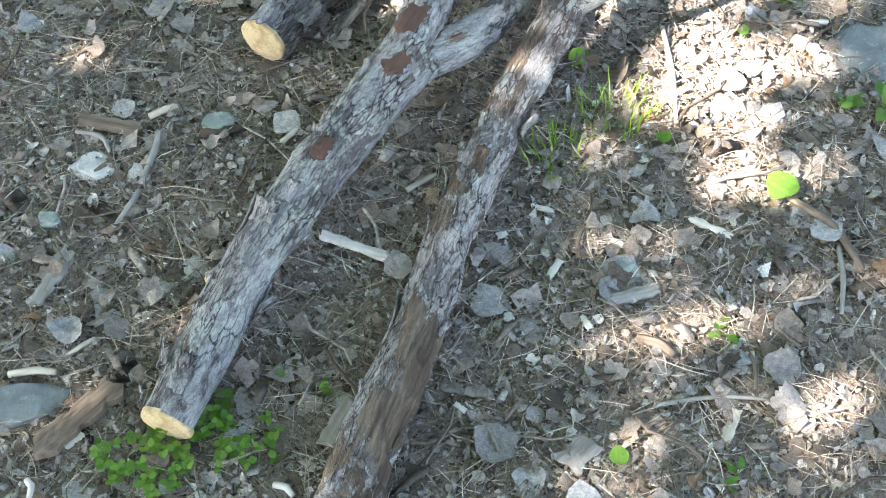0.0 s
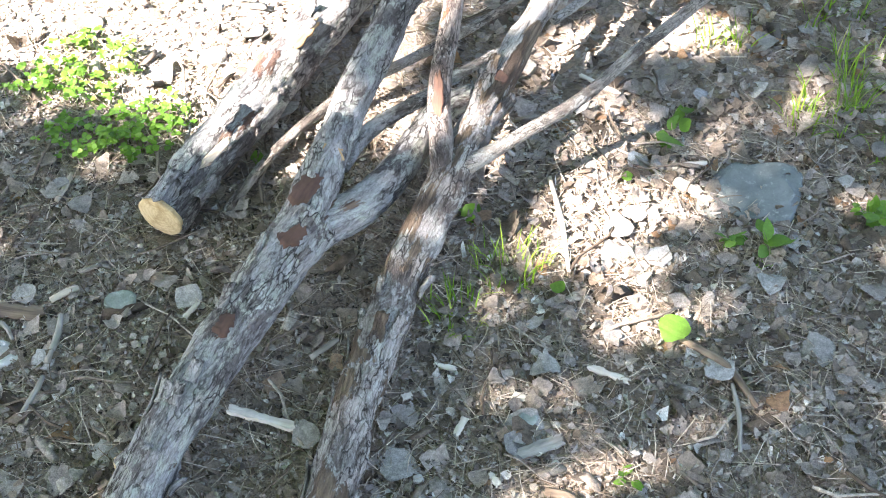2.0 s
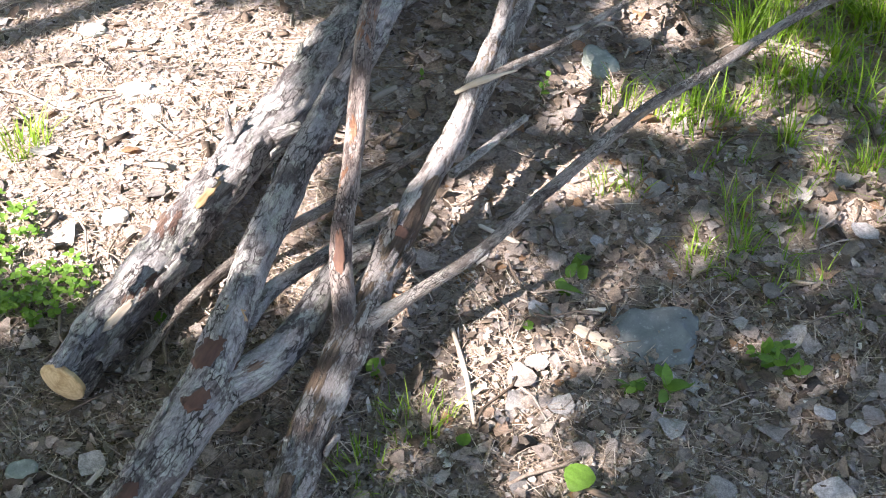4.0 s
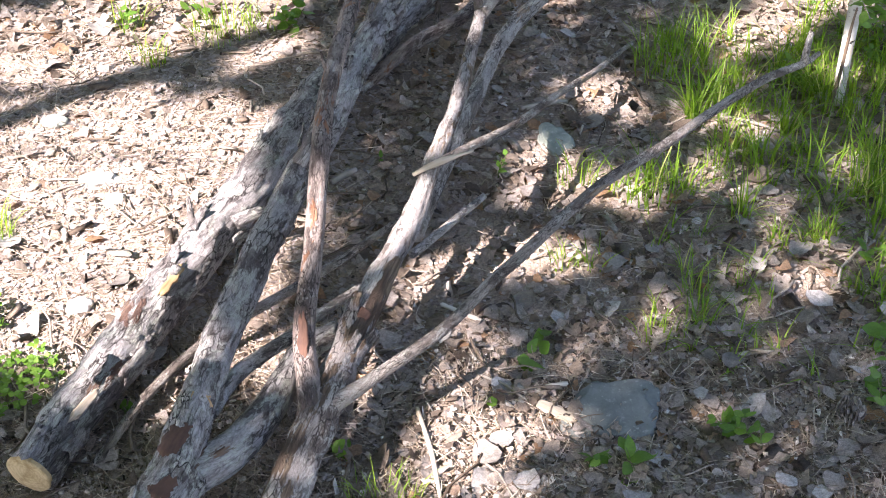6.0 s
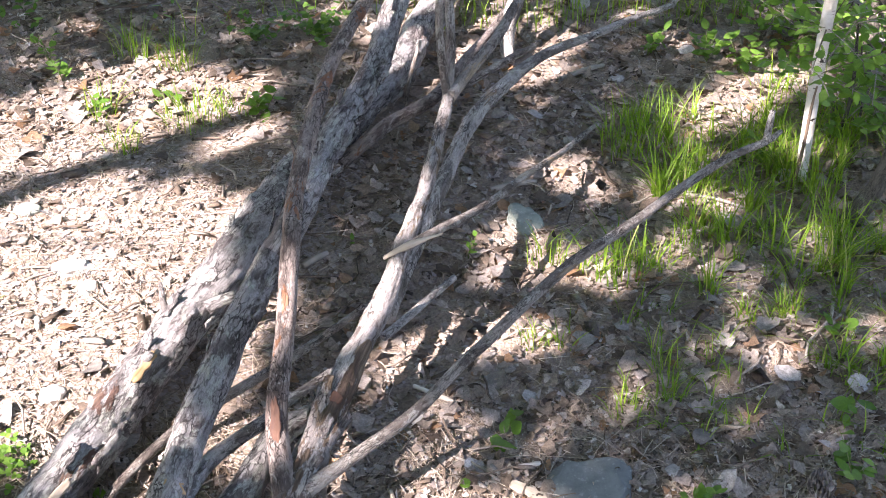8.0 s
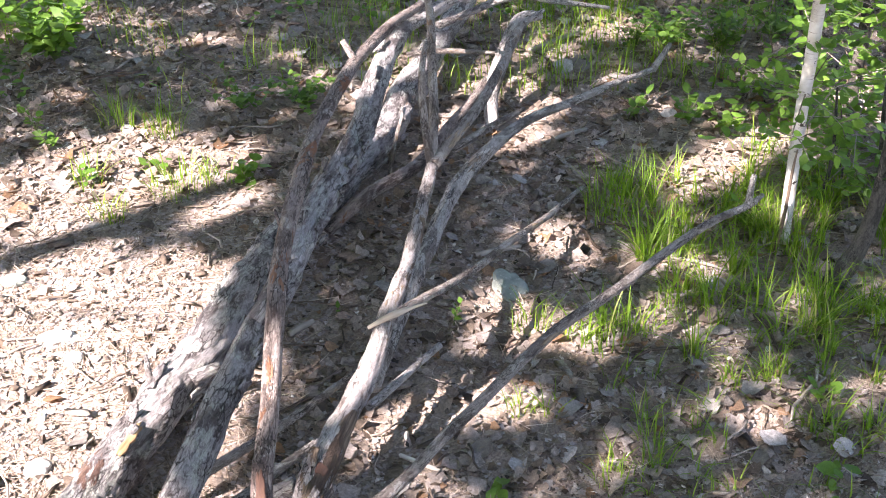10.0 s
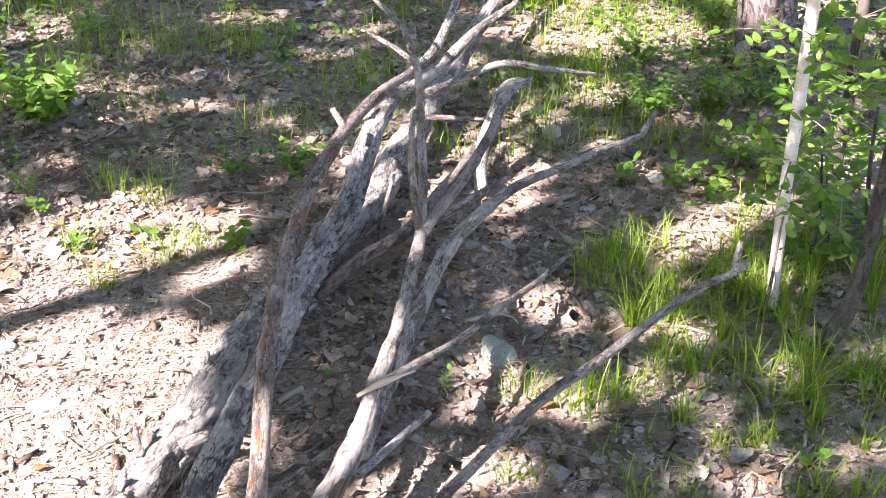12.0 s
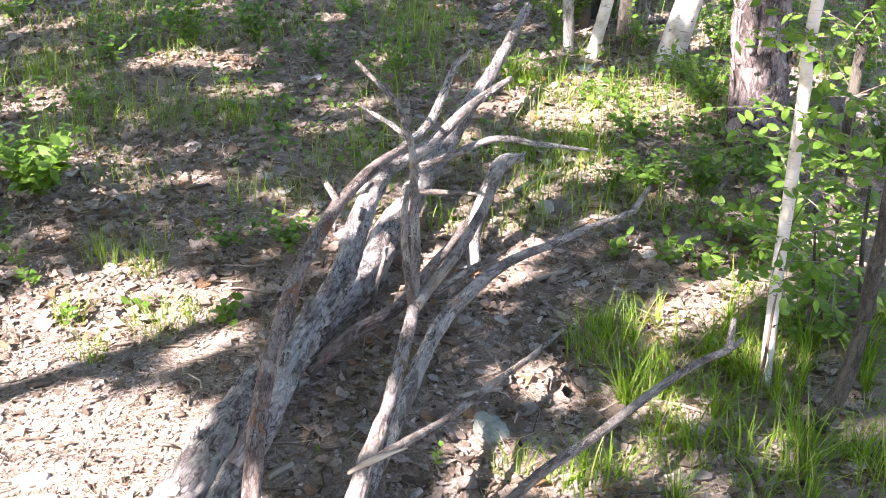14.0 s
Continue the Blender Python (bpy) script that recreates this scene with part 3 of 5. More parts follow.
def branching_log():
    pts = [(0.016, 0.123, 0.045), (0.044, 0.306, 0.050), (0.069, 0.489, 0.060), (0.100, 0.664, 0.080), (0.142, 0.834, 0.100), (0.178, 0.955, 0.120), (0.224, 1.105, 0.130), (0.258, 1.198, 0.150), (0.303, 1.313, 0.170), (0.334, 1.375, 0.200), (0.367, 1.444, 0.250), (0.427, 1.655, 0.270), (0.477, 1.942, 0.285)]
    top = thing("branching_log", (pts[1][0], pts[1][1], 0.0), "slender peeling log with several dead branches", "log")
    rad = [0.041, 0.038, 0.032, 0.032, 0.033, 0.034, 0.029, 0.026, 0.023, 0.020, 0.017, 0.015, 0.013]
    log_part("trunk", top, pts, rad, BARK_WORN, seed=17.0, sides=52, step=0.0055, knobs=0.006, plates=0.0026)
    flakes_along(top, pts[:8], 0.033, BARK_WORN, 26, 31)
    red = [(0.180, 0.916, 0.115), (0.168, 0.965, 0.135), (0.151, 1.086, 0.170), (0.163, 1.206, 0.240), (0.174, 1.346, 0.330), (0.179, 1.495, 0.360), (0.200, 1.676, 0.380), (0.228, 1.893, 0.380), (0.255, 2.022, 0.380), (0.321, 2.259, 0.380), (0.403, 2.476, 0.360), (0.486, 2.640, 0.340)]
    lean = log_part("limb", top, red, [0.018, 0.021, 0.0185, 0.0175, 0.017, 0.017, 0.0165, 0.016, 0.016, 0.015, 0.014, 0.011], BARK_RED, "reddish thin upper limb", 23.0, 24, 0.009, 0.0012, 0.003, 0.0006)[0]
    stick_part("branch_stub", lean, [(0.321, 2.244, 0.380), (0.290, 2.283, 0.420)], [0.009, 0.007], BARK_RED, "", 1.2)
    stick_part("branch_stub", lean, [(0.182, 1.589, 0.330), (0.175, 1.602, 0.360), (0.169, 1.595, 0.410)], [0.008, 0.005, 0.002], BARK_RED, "", 1.9)
    twig = stick_part("branch", top, [(0.195, 0.965, 0.130), (0.266, 1.016, 0.140), (0.392, 1.116, 0.165), (0.487, 1.220, 0.190), (0.659, 1.415, 0.210), (0.779, 1.521, 0.220), (0.911, 1.648, 0.220), (1.055, 1.791, 0.210), (1.158, 1.868, 0.200), (1.201, 1.909, 0.200)], [0.017, 0.0115, 0.0105, 0.0105, 0.0105, 0.0105, 0.0095, 0.009, 0.008, 0.005], BARK_TWIG, "long straight dry branch", 29.0)
    stick_part("twig", twig, [(1.158, 1.868, 0.200), (1.184, 1.928, 0.240)], [0.009, 0.006], BARK_TWIG, "", 30.0)
    stick_part("branch", top, [(0.477, 1.952, 0.286), (0.465, 2.046, 0.430), (0.475, 2.158, 0.470)], [0.010, 0.008, 0.006], BARK_TWIG, "upright dead fork", 31.0)
    fork = stick_part("branch", top, [(0.482, 1.969, 0.290), (0.495, 2.243, 0.470), (0.478, 2.385, 0.520), (0.449, 2.510, 0.540), (0.371, 2.687, 0.560)], [0.011, 0.0095, 0.008, 0.007, 0.005], BARK_TWIG, "tall upright dead fork", 32.0)
    stick_part("twig", fork, [(0.483, 2.348, 0.500), (0.446, 2.432, 0.500), (0.380, 2.584, 0.480)], [0.007, 0.006, 0.004], BARK_GREY, "", 33.0)
    stick_part("branch", top, [(0.483, 1.940, 0.286), (0.575, 2.120, 0.300), (0.661, 2.374, 0.280), (0.749, 2.684, 0.250), (0.824, 2.808, 0.240)], [0.013, 0.012, 0.012, 0.011, 0.006], BARK_TWIG, "", 34.0)
    stick_part("branch", top, [(0.511, 2.012, 0.270), (0.613, 2.118, 0.270), (0.711, 2.241, 0.250)], [0.010, 0.009, 0.006], BARK_TWIG, "", 35.0)
    stick_part("branch", top, [(0.332, 1.345, 0.130), (0.474, 1.572, 0.087)], [0.009, 0.007], BARK_GREY, "thin pale side twig", 36.0)
    part("splinter", tube("splinter", [(0.336, 1.428, 0.250), (0.383, 1.425, 0.277), (0.446, 1.453, 0.280)], [0.0035, 0.0065, 0.0015], WOOD_BARE, 10, 0.006, 0.012, 0.006, 3.0, 0.006)[0], top, "pale torn wood splinter")
    wound("knot", top, (0.249, 1.148, 0.163), (0.36, 0.91, 0.1), (0.25, -0.26, 0.87), 0.027, 0.028, 0.024, WOOD_RUST, "brown broken knot", 7.0)
    wound("bare_patch", lean, (0.152, 1.072, 0.184), (-0.05, 0.9, 0.35), (-0.1, -0.4, 0.82), 0.0185, 0.12, 0.016, WOOD_RUST, "orange stretch of peeled inner bark", 8.0)


def loose_branch(name, label, points, radii, mat, seed, category="branch", thick=False):
    top = thing(name, points[0], label, category, "dead branches in the pile")
    if thick:
        log_part("stem", top, points, radii, mat, "", seed, 32, 0.008)
    else:
        stick_part("stem", top, points, radii, mat, "", seed)
    return top


forked_log()
sawn_log()
branching_log()
k = loose_branch("forked_branch", "curved bleached branch with a forked tip", [(0.335, 1.50, 0.045)] + [(0.407, 1.702, 0.100), (0.460, 1.851, 0.120), (0.533, 2.064, 0.140), (0.623, 2.218, 0.150), (0.716, 2.331, 0.160), (0.856, 2.438, 0.160), (1.109, 2.690, 0.110)], [0.020, 0.020, 0.019, 0.0175, 0.016, 0.013, 0.010, 0.007], BARK_GREY, 41.0, thick=True)
stick_part("twig", k, [(1.109, 2.690, 0.110), (1.162, 2.741, 0.160)], [0.010, 0.006], BARK_GREY, "", 42.0)
loose_branch("long_stick", "long thin grey stick lying under the logs", [(-0.201, 0.945, 0.012), (-0.128, 1.097, 0.030), (-0.024, 1.224, 0.050), (0.050, 1.280, 0.060), (0.160, 1.366, 0.070), (0.310, 1.482, 0.100)], [0.008, 0.009, 0.010, 0.010, 0.009, 0.007], BARK_TWIG, 43.0, "stick")
loose_branch("broken_limb", "short broken limb leaning up out of the litter", [(0.665, 2.563, 0.020), (0.669, 2.625, 0.080), (0.699, 2.685, 0.150), (0.765, 2.823, 0.200), (0.824, 2.856, 0.200)], [0.019, 0.019, 0.023, 0.021, 0.011], BARK_GREY, 44.0, thick=True)
loose_branch("dark_branch", "dark crooked branch in the shade of the pile", [(0.238, 2.082, 0.030), (0.338, 2.156, 0.080), (0.448, 2.245, 0.100), (0.555, 2.444, 0.100), (0.670, 2.700, 0.100)], [0.015, 0.017, 0.016, 0.014, 0.010], BARK_RED, 45.0)
loose_branch("thin_stick", "thin upright stick leaning on the log", [(0.386, 2.314, 0.010), (0.410, 2.368, 0.100), (0.434, 2.432, 0.160)], [0.006, 0.006, 0.004], BARK_TWIG, 46.0, "stick")
loose_branch("slanting_stick", "straight dry stick leaning on the pile", [(0.371, 1.427, 0.270), (0.447, 1.517, 0.250), (0.531, 1.638, 0.210), (0.626, 1.806, 0.160), (0.750, 2.018, 0.100), (0.857, 2.206, 0.050)], [0.008, 0.009, 0.008, 0.008, 0.007, 0.005], BARK_TWIG, 47.0, "stick")

# ---- loose litter of the floor ----
R = random.Random(5)


def floor_spot():
    """A random place on the stretch of floor along the walk, even over its area."""
    while True:
        x, y = R.uniform(-1.5, 2.9), R.uniform(-0.05, 5.6)
        if -0.75 - 0.16 * y < x < 0.85 + 0.36 * y:
            return x, y


def litter_rate(x, y):
    if y < 1.15 and x < 0.25:
        return 0.38
    if y < 0.75:
        return 0.62
    if x < 0.1 + 0.12 * (y - 1) and 1.1 < y < 2.3:
        return 0.10
    return 1.0


def scatter(count, shapes, rate, lift=(0.001, 0.012), tilt=0.35, size=(0.8, 1.25), near=None):
    heap = Heap()
    done = 0
    while done < count:
        x, y = floor_spot()
        if near and not near(x, y):
            continue
        if R.random() > rate(x, y):
            continue
        v, f = R.choice(shapes)
        m = turn(R.uniform(0, 6.283), R.gauss(0, tilt), R.gauss(0, tilt)) * R.uniform(*size)
        heap.add(v @ m.T + (x, y, ground_z(x, y) + R.uniform(*lift)), f)
        done += 1
    return heap


def stuff(name, heap, mat, label, category):
    return tagged(new(name, heap.mesh(name, mat)), label, category, kind="stuff")


dead = [leaf_shape(R, R.choice((0.014, 0.018, 0.023, 0.028, 0.033, 0.038, 0.045)), R.uniform(0.6, 1.3), 0.5, 0.24) for _ in range(90)]
stuff("leaf_litter", scatter(21000, dead, litter_rate, (0.001, 0.013), 0.24), LEAF_DEAD, "brown and grey dead leaves strewn over the soil", "leaf litter")
scraps = [leaf_shape(R, R.uniform(0.004, 0.013), R.uniform(0.8, 2.2), 0.2, 0.3, [(0, 0), (0.34, 0.22), (0.40, 0.65), (0.06, 1.0)]) for _ in range(80)]


# pale flakes crowd the sunlit clearing to brighten it, few in the pile's shade
def sunlit_flake_rate(x, y):
    if x < 0.15 + 0.12 * (y - 1) and 1.15 < y < 2.5:
        return 1.0
    if 0.05 < x - 0.22 * (y - 1.2) < 0.3 and y > 1.2:
        return 0.1
    return 0.12 if y < 0.75 else 0.25


stuff("leaf_flakes", scatter(42000, scraps, sunlit_flake_rate, (0.0005, 0.0035), 0.06), LEAF_FLAKE, "pale crumbled flakes of leaves and bark dust, densest where sun falls", "leaf litter")
old = [leaf_shape(R, R.choice((0.035, 0.045, 0.055)), R.uniform(0.95, 1.35), 0.35, 0.12) for _ in range(30)]
stuff("grey_leaf_litter", scatter(360, old, lambda x, y: 0.4 + 0.6 * (x > 0.2), (0.006, 0.018), 0.22), LEAF_GREY, "old silver grey leaves lying flat on the litter", "leaf litter")


def needle_shape(length, width, bend):
    v = []
    for i in range(4):
        t = i / 3 - 0.5
        z = bend * (0.25 - t * t) * length
        w = width * (1 - 0.5 * abs(t))
        v += [(t * length, bend * 1.5 * t * t * length - w, z), (t * length, bend * 1.5 * t * t * length, z + width), (t * length, bend * 1.5 * t * t * length + w, z)]
    f = []
    for i in range(3):
        a = 3 * i
        f += [(a, a + 1, a + 4, a + 3), (a + 1, a + 2, a + 5, a + 4)]
    return np.array(v), f


thin = [needle_shape(R.uniform(0.03, 0.075), R.uniform(0.0005, 0.0009), R.uniform(-0.25, 0.25)) for _ in range(60)]
stuff("needle_litter", scatter(27000, thin, lambda x, y: 1.0 if y < 1.2 else (0.75 if x < 0.2 and y < 2.4 else 0.2), (0.002, 0.010), 0.10), NEEDLES, "thin brown fallen pine needles lying crosswise", "pine needles")


def crumb_shape(sx, sy, sz):
    v = [(sx * a * R.uniform(0.25, 1.2), sy * b * R.uniform(0.25, 1.2), sz * c * R.uniform(0.4, 1.1)) for a in (-1, 1) for b in (-1, 1) for c in (-1, 1)]
    return np.array(v), [(0, 1, 3, 2), (4, 6, 7, 5), (0, 4, 5, 1), (2, 3, 7, 6), (0, 2, 6, 4), (1, 5, 7, 3)]


bits = [crumb_shape(R.uniform(0.0015, 0.006), R.uniform(0.001, 0.004), R.uniform(0.0008, 0.002)) for _ in range(50)]
bits += [crumb_shape(R.uniform(0.005, 0.012), R.uniform(0.002, 0.005), R.uniform(0.0006, 0.0014)) for _ in range(12)]
bits += [leaf_shape(R, R.uniform(0.007, 0.017), R.uniform(0.6, 1.6), 0.6, 0.3, [(0, 0), (0.3, 0.25), (0.36, 0.6), (0.12, 1.0)]) for _ in range(60)]
stuff("bark_crumbs", scatter(44000, bits, lambda x, y: 1.0 if y < 1.2 else 0.3, (0.0, 0.009), 0.35), CRUMBS, "bark crumbs, grit and small wood bits", "debris")


def grain_shape(s):
    v = [(R.uniform(-s, s), R.uniform(-s, s), R.uniform(-0.4, 0.6) * s) for _ in range(4)]
    return np.array(v), [(0, 1, 2), (0, 2, 3), (0, 3, 1), (1, 3, 2)]


specks = [grain_shape(R.uniform(0.0015, 0.005)) for _ in range(60)]
stuff("soil_grains", scatter(42000, specks, lambda x, y: 1.0 if x < 0.3 else 0.6, (0.0, 0.009), 0.5, (0.7, 1.3), lambda x, y: y < 1.3), CRUMBS, "fine grains of soil, bark and grit", "debris")


def twig_shape(length, radius):
    v, bend = [], R.uniform(-0.12, 0.12)
    for i in range(5):
        t = i / 4 - 0.5
        r = radius * (1 - 0.35 * t)
        o = bend * math.sin(t * 5) * length
        for k in range(5):
            v.append((t * length, o + r * math.cos(k * 1.2566), r * math.sin(k * 1.2566)))
    f = [(i * 5 + k, i * 5 + (k + 1) % 5, i * 5 + 5 + (k + 1) % 5, i * 5 + 5 + k) for i in range(4) for k in range(5)]
    return np.array(v), f + [(4, 3, 2, 1, 0), (20, 21, 22, 23, 24)]


rods = [twig_shape(R.uniform(0.03, 0.16), R.uniform(0.001, 0.0032)) for _ in range(40)]
stuff("twig_litter", scatter(900, rods, lambda x, y: 1.0 if y < 2.4 else 0.5, (0.004, 0.016), 0.08), TWIGGY, "short thin broken twigs among the leaves", "twig_spray")
slabs = [crumb_shape(R.uniform(0.012, 0.03), R.uniform(0.005, 0.012), R.uniform(0.001, 0.003)) for _ in range(20)]
stuff("bark_bits", scatter(1100, slabs, lambda x, y: 1.0, (0.003, 0.012), 0.15), TWIGGY, "flat flakes of fallen grey bark", "bark")

wide = Heap()
for _ in range(5000):
    x, y = R.uniform(-4.5, 6.0), R.uniform(-3.0, 10.0)
    if -0.75 - 0.16 * y < x < 0.85 + 0.36 * y and 0 < y < 5.5:
        continue
    v, f = R.choice(dead)
    wide.add(v @ turn(R.uniform(0, 6.283), R.gauss(0, 0.3), R.gauss(0, 0.3)).T * 1.5 + (x, y, ground_z(x, y) + 0.012), f)
stuff("outer_leaf_litter", wide, LEAF_DEAD, "dead leaves scattered on the floor further off", "leaf litter")

# ---- single things on the floor ----


def stone(name, x, y, sx, sy, sz, yaw, mat, label, seed, group="stones on the forest floor"):
    bm = bmesh.new()
    bmesh.ops.create_icosphere(bm, subdivisions=4, radius=1)
    for v in bm.verts:
        p = v.co.copy()
        d = 1 + (0.42 if sx > 0.03 else 0.25) * noise.noise(p * 1.3 + Vector((seed, 0, 0))) + 0.07 * noise.noise(p * 4 + Vector((0, seed, 0)))
        c = noise.cell_vector(p * 1.1 + Vector((seed, 0, 0)))
        v.co = p * d
        v.co.z = max(-0.7, min(0.62 + 0.06 * c.x, v.co.z))
    bmesh.ops.scale(bm, vec=(sx, sy, sz), verts=bm.verts)
    me = bpy.data.meshes.new(name)
    bm.to_mesh(me)
    bm.free()
    me.materials.append(mat)
    smooth(me)
    ob = tagged(new(name, me), label, "stone", group)
    ob.matrix_world = pose(x, y, ground_z(x, y) + sz * 0.3 + (0.004 if sx > 0.05 else 0.003), 0, 0, yaw)


stone("stone", -0.328, 0.750, 0.026, 0.022, 0.012, 20, STONE_GREEN, "small flat green-grey stone among needles", 1)
stone("stone", -0.490, 0.630, 0.032, 0.024, 0.010, 10, STONE_PALE, "pale grey flat stone in the litter", 2)
stone("stone", -0.524, 0.529, 0.018, 0.014, 0.010, 0, STONE_GREEN, "small angular green-grey stone on bare soil", 3)
stone("stone", 0.322, 0.580, 0.016, 0.015, 0.011, 40, STONE_GREEN, "small round pale green pebble beside leaves", 4)
stone("flat_stone", 0.679, 1.069, 0.084, 0.070, 0.013, 15, STONE_SLATE, "smooth flat bluish slate stone sunk into the litter", 5)
stone("flat_stone", -0.473, 0.221, 0.072, 0.032, 0.012, 18, STONE_SLATE, "dark slate slab half buried in soil", 6)
stone("stone", -0.323, 1.743, 0.040, 0.026, 0.016, 10, STONE_PALE, "pale sunlit stone on needle litter", 7)
stone("stone", -0.279, 1.661, 0.020, 0.018, 0.014, 60, STONE_PALE, "small pale stone beside a larger one", 8)
stone("flat_stone", 0.643, 1.869, 0.036, 0.055, 0.012, 12, STONE_GREEN, "flat grey stone lying among leaves", 9)
stone("stone", -0.297, 1.352, 0.024, 0.022, 0.016, 12, STONE_PALE, "rough whitish stone in the sun", 10)
stone("stone", -0.465, 1.971, 0.03, 0.02, 0.014, 0, STONE_GREEN, "grey stone in a strip of shade", 11)
for i, (x, y) in enumerate([(0.171, 0.471), (-0.373, 0.378), (0.279, 0.297), (0.904, 1.574), (0.909, 1.576), (1.082, 1.591), (1.164, 1.616), (0.144, 1.973)]):
    stone("pebble", x, y, 0.008 + 0.0015 * (i % 3), 0.007, 0.006, 40 * i, STONE_PALE, "tiny pale pebble on the litter", 20 + i, "pebbles")


def lying_stick(name, a, b, radius, mat, label, lift=0.0, bow=0.004, seed=0.0, category="stick", flat=1.0):
    za, zb = ground_z(*a) + radius * 0.7 + 0.006 + lift, ground_z(*b) + radius * 0.7 + 0.006
    mid = ((a[0] + b[0]) / 2 + bow, (a[1] + b[1]) / 2 + bow, (za + zb) / 2 + 0.002)
    data = tube(name, [(*a, za), mid, (*b, zb)], [radius * 0.9, radius, radius * 0.75], mat, 10, 0.008, radius * (0.08 if mat is WOOD_WHITE else 0.32), radius * (0.1 if mat is WOOD_WHITE else 0.3), seed, radius * 0.15)[0]
    if flat != 1.0:
        z0 = (za + zb) / 2
        for v in data.vertices:
            v.co.z = z0 + (v.co.z - z0) * flat
    return tagged(new(name, data), label, category, "sticks on the forest floor")


def shard(name, a, b, width, thick, mat, label, seed, category, lift=0.0):
    """A flat broken piece of wood or bark: ragged sides, splintered ends, a slight curl across."""
    rnd = random.Random(seed)
    a, b = Vector((*a, 0)), Vector((*b, 0))
    way = (b - a).normalized()
    side = Vector((-way.y, way.x, 0))
    z = max(ground_z(*a.xy), ground_z(*b.xy), ground_z(*((a + b) / 2).xy)) + 0.006 + lift
    n, m = 12, 5
    curl, rake = rnd.uniform(0.1, 0.5), rnd.uniform(-0.06, 0.06)
    ends = [(rnd.uniform(-0.1, 0.04), rnd.uniform(-0.04, 0.1)) for _ in range(m)]
    wide = [0.5 * width * (1 + 0.45 * noise.noise((i * 0.5, seed * 3.7, 0)) + rnd.uniform(-0.12, 0.12)) for i in range(n)]
    verts, bk, faces = [], [], []
    for lay in (0, 1):
        for i in range(n):
            t = i / (n - 1)
            for j in range(m):
                u = 2 * j / (m - 1) - 1
                run = (t + ends[j][0] * (1 - t) + ends[j][1] * t) * (b - a).length
                h = curl * (1 - u * u) * width * 0.4 + rake * (t - 0.5) * width + 0.15 * thick * noise.noise((i * 0.9, j * 1.3, seed))
                p = a + way * run + side * (u * wide[i])
                verts.append((p.x, p.y, z + h + (thick if lay == 0 else 0.0)))
                bk.append((u * wide[i] + seed, h, run))
    g = lambda l, i, j: l * n * m + i * m + j
    for i in range(n - 1):
        for j in range(m - 1):
            faces.append((g(0, i, j), g(0, i + 1, j), g(0, i + 1, j + 1), g(0, i, j + 1)))
            faces.append((g(1, i, j), g(1, i, j + 1), g(1, i + 1, j + 1), g(1, i + 1, j)))
    rim = [(i, 0) for i in range(n)] + [(n - 1, j) for j in range(1, m)] + [(i, m - 1) for i in range(n - 2, -1, -1)] + [(0, j) for j in range(m - 2, 0, -1)]
    for (i, j), (k, l) in zip(rim, rim[1:] + rim[:1]):
        faces.append((g(0, i, j), g(1, i, j), g(1, k, l), g(0, k, l)))
    return tagged(new(name, mesh_of(name, verts, faces, mat, bk, False)), label, category, "sticks on the forest floor")


shard("white_stick", (-0.117, 0.559), (-0.017, 0.535), 0.012, 0.008, WOOD_WHITE, "peeled white stick lying between two logs", 91, "stick", 0.004)
lying_stick("stick", (0.338, 1.069), (0.376, 0.861), 0.0045, WOOD_BARE, "straight tan stick in a patch of sun", seed=2)
lying_stick("stick", (0.385, 0.353), (0.530, 0.385), 0.0032, WOOD_GREY, "thin grey twig lying across leaves", seed=3, bow=0.008)
lying_stick("stick", (-0.422, 0.526), (-0.405, 0.596), 0.005, WOOD_GREY, "short grey stick on needles", seed=4)
lying_stick("stick", (-0.405, 0.619), (-0.409, 0.711), 0.006, WOOD_GREY, "mossy grey stick on needles", seed=5)
lying_stick("stick", (-0.487, 0.960), (-0.481, 1.031), 0.0045, WOOD_BARE, "pale dry stick on brown litter", seed=6)
lying_stick("stick", (-0.434, 0.740), (-0.397, 0.770), 0.006, WOOD_BARE, "short split pale stick", seed=7)
lying_stick("stick", (-0.537, 0.693), (-0.471, 0.660), 0.004, WOOD_GREY, "bent thin grey twig", seed=8, bow=0.01)
lying_stick("stick", (-0.011, 0.664), (0.027, 0.699), 0.005, WOOD_GREY, "short dry stick between the logs", seed=9)
lying_stick("stick", (0.547, 0.740), (0.656, 0.621), 0.0062, WOOD_ROT, "dark crooked stick under a green leaf", seed=10, bow=0.012)
lying_stick("stick", (0.622, 0.664), (0.627, 0.545), 0.004, WOOD_GREY, "thin grey stick among needles", seed=11)
lying_stick("stick", (0.352, 0.456), (0.403, 0.433), 0.007, WOOD_ROT, "dark rotten stick end", seed=12)
lying_stick("stick", (0.500, 0.467), (0.514, 0.397), 0.003, WOOD_ROT, "thin dark twig over pale leaves", seed=13)
lying_stick("stick", (0.247, 1.137), (0.277, 1.122), 0.004, WOOD_GREY, "short grey twig on the litter", seed=14)
lying_stick("stick", (-0.491, 0.268), (-0.425, 0.279), 0.0055, WOOD_BARE, "weathered pale stick on dark soil", seed=15)
lying_stick("stick", (-0.420, 0.306), (-0.389, 0.338), 0.0035, WOOD_BARE, "thin pale stick on dark soil", seed=16)
lying_stick("white_stick", (-0.089, 0.161), (-0.060, 0.149), 0.005, WOOD_WHITE, "short peeled white stick", seed=17)
lying_stick("white_stick", (-0.407, 0.116), (-0.395, 0.092), 0.005, WOOD_WHITE, "short white stick on soil", seed=18)
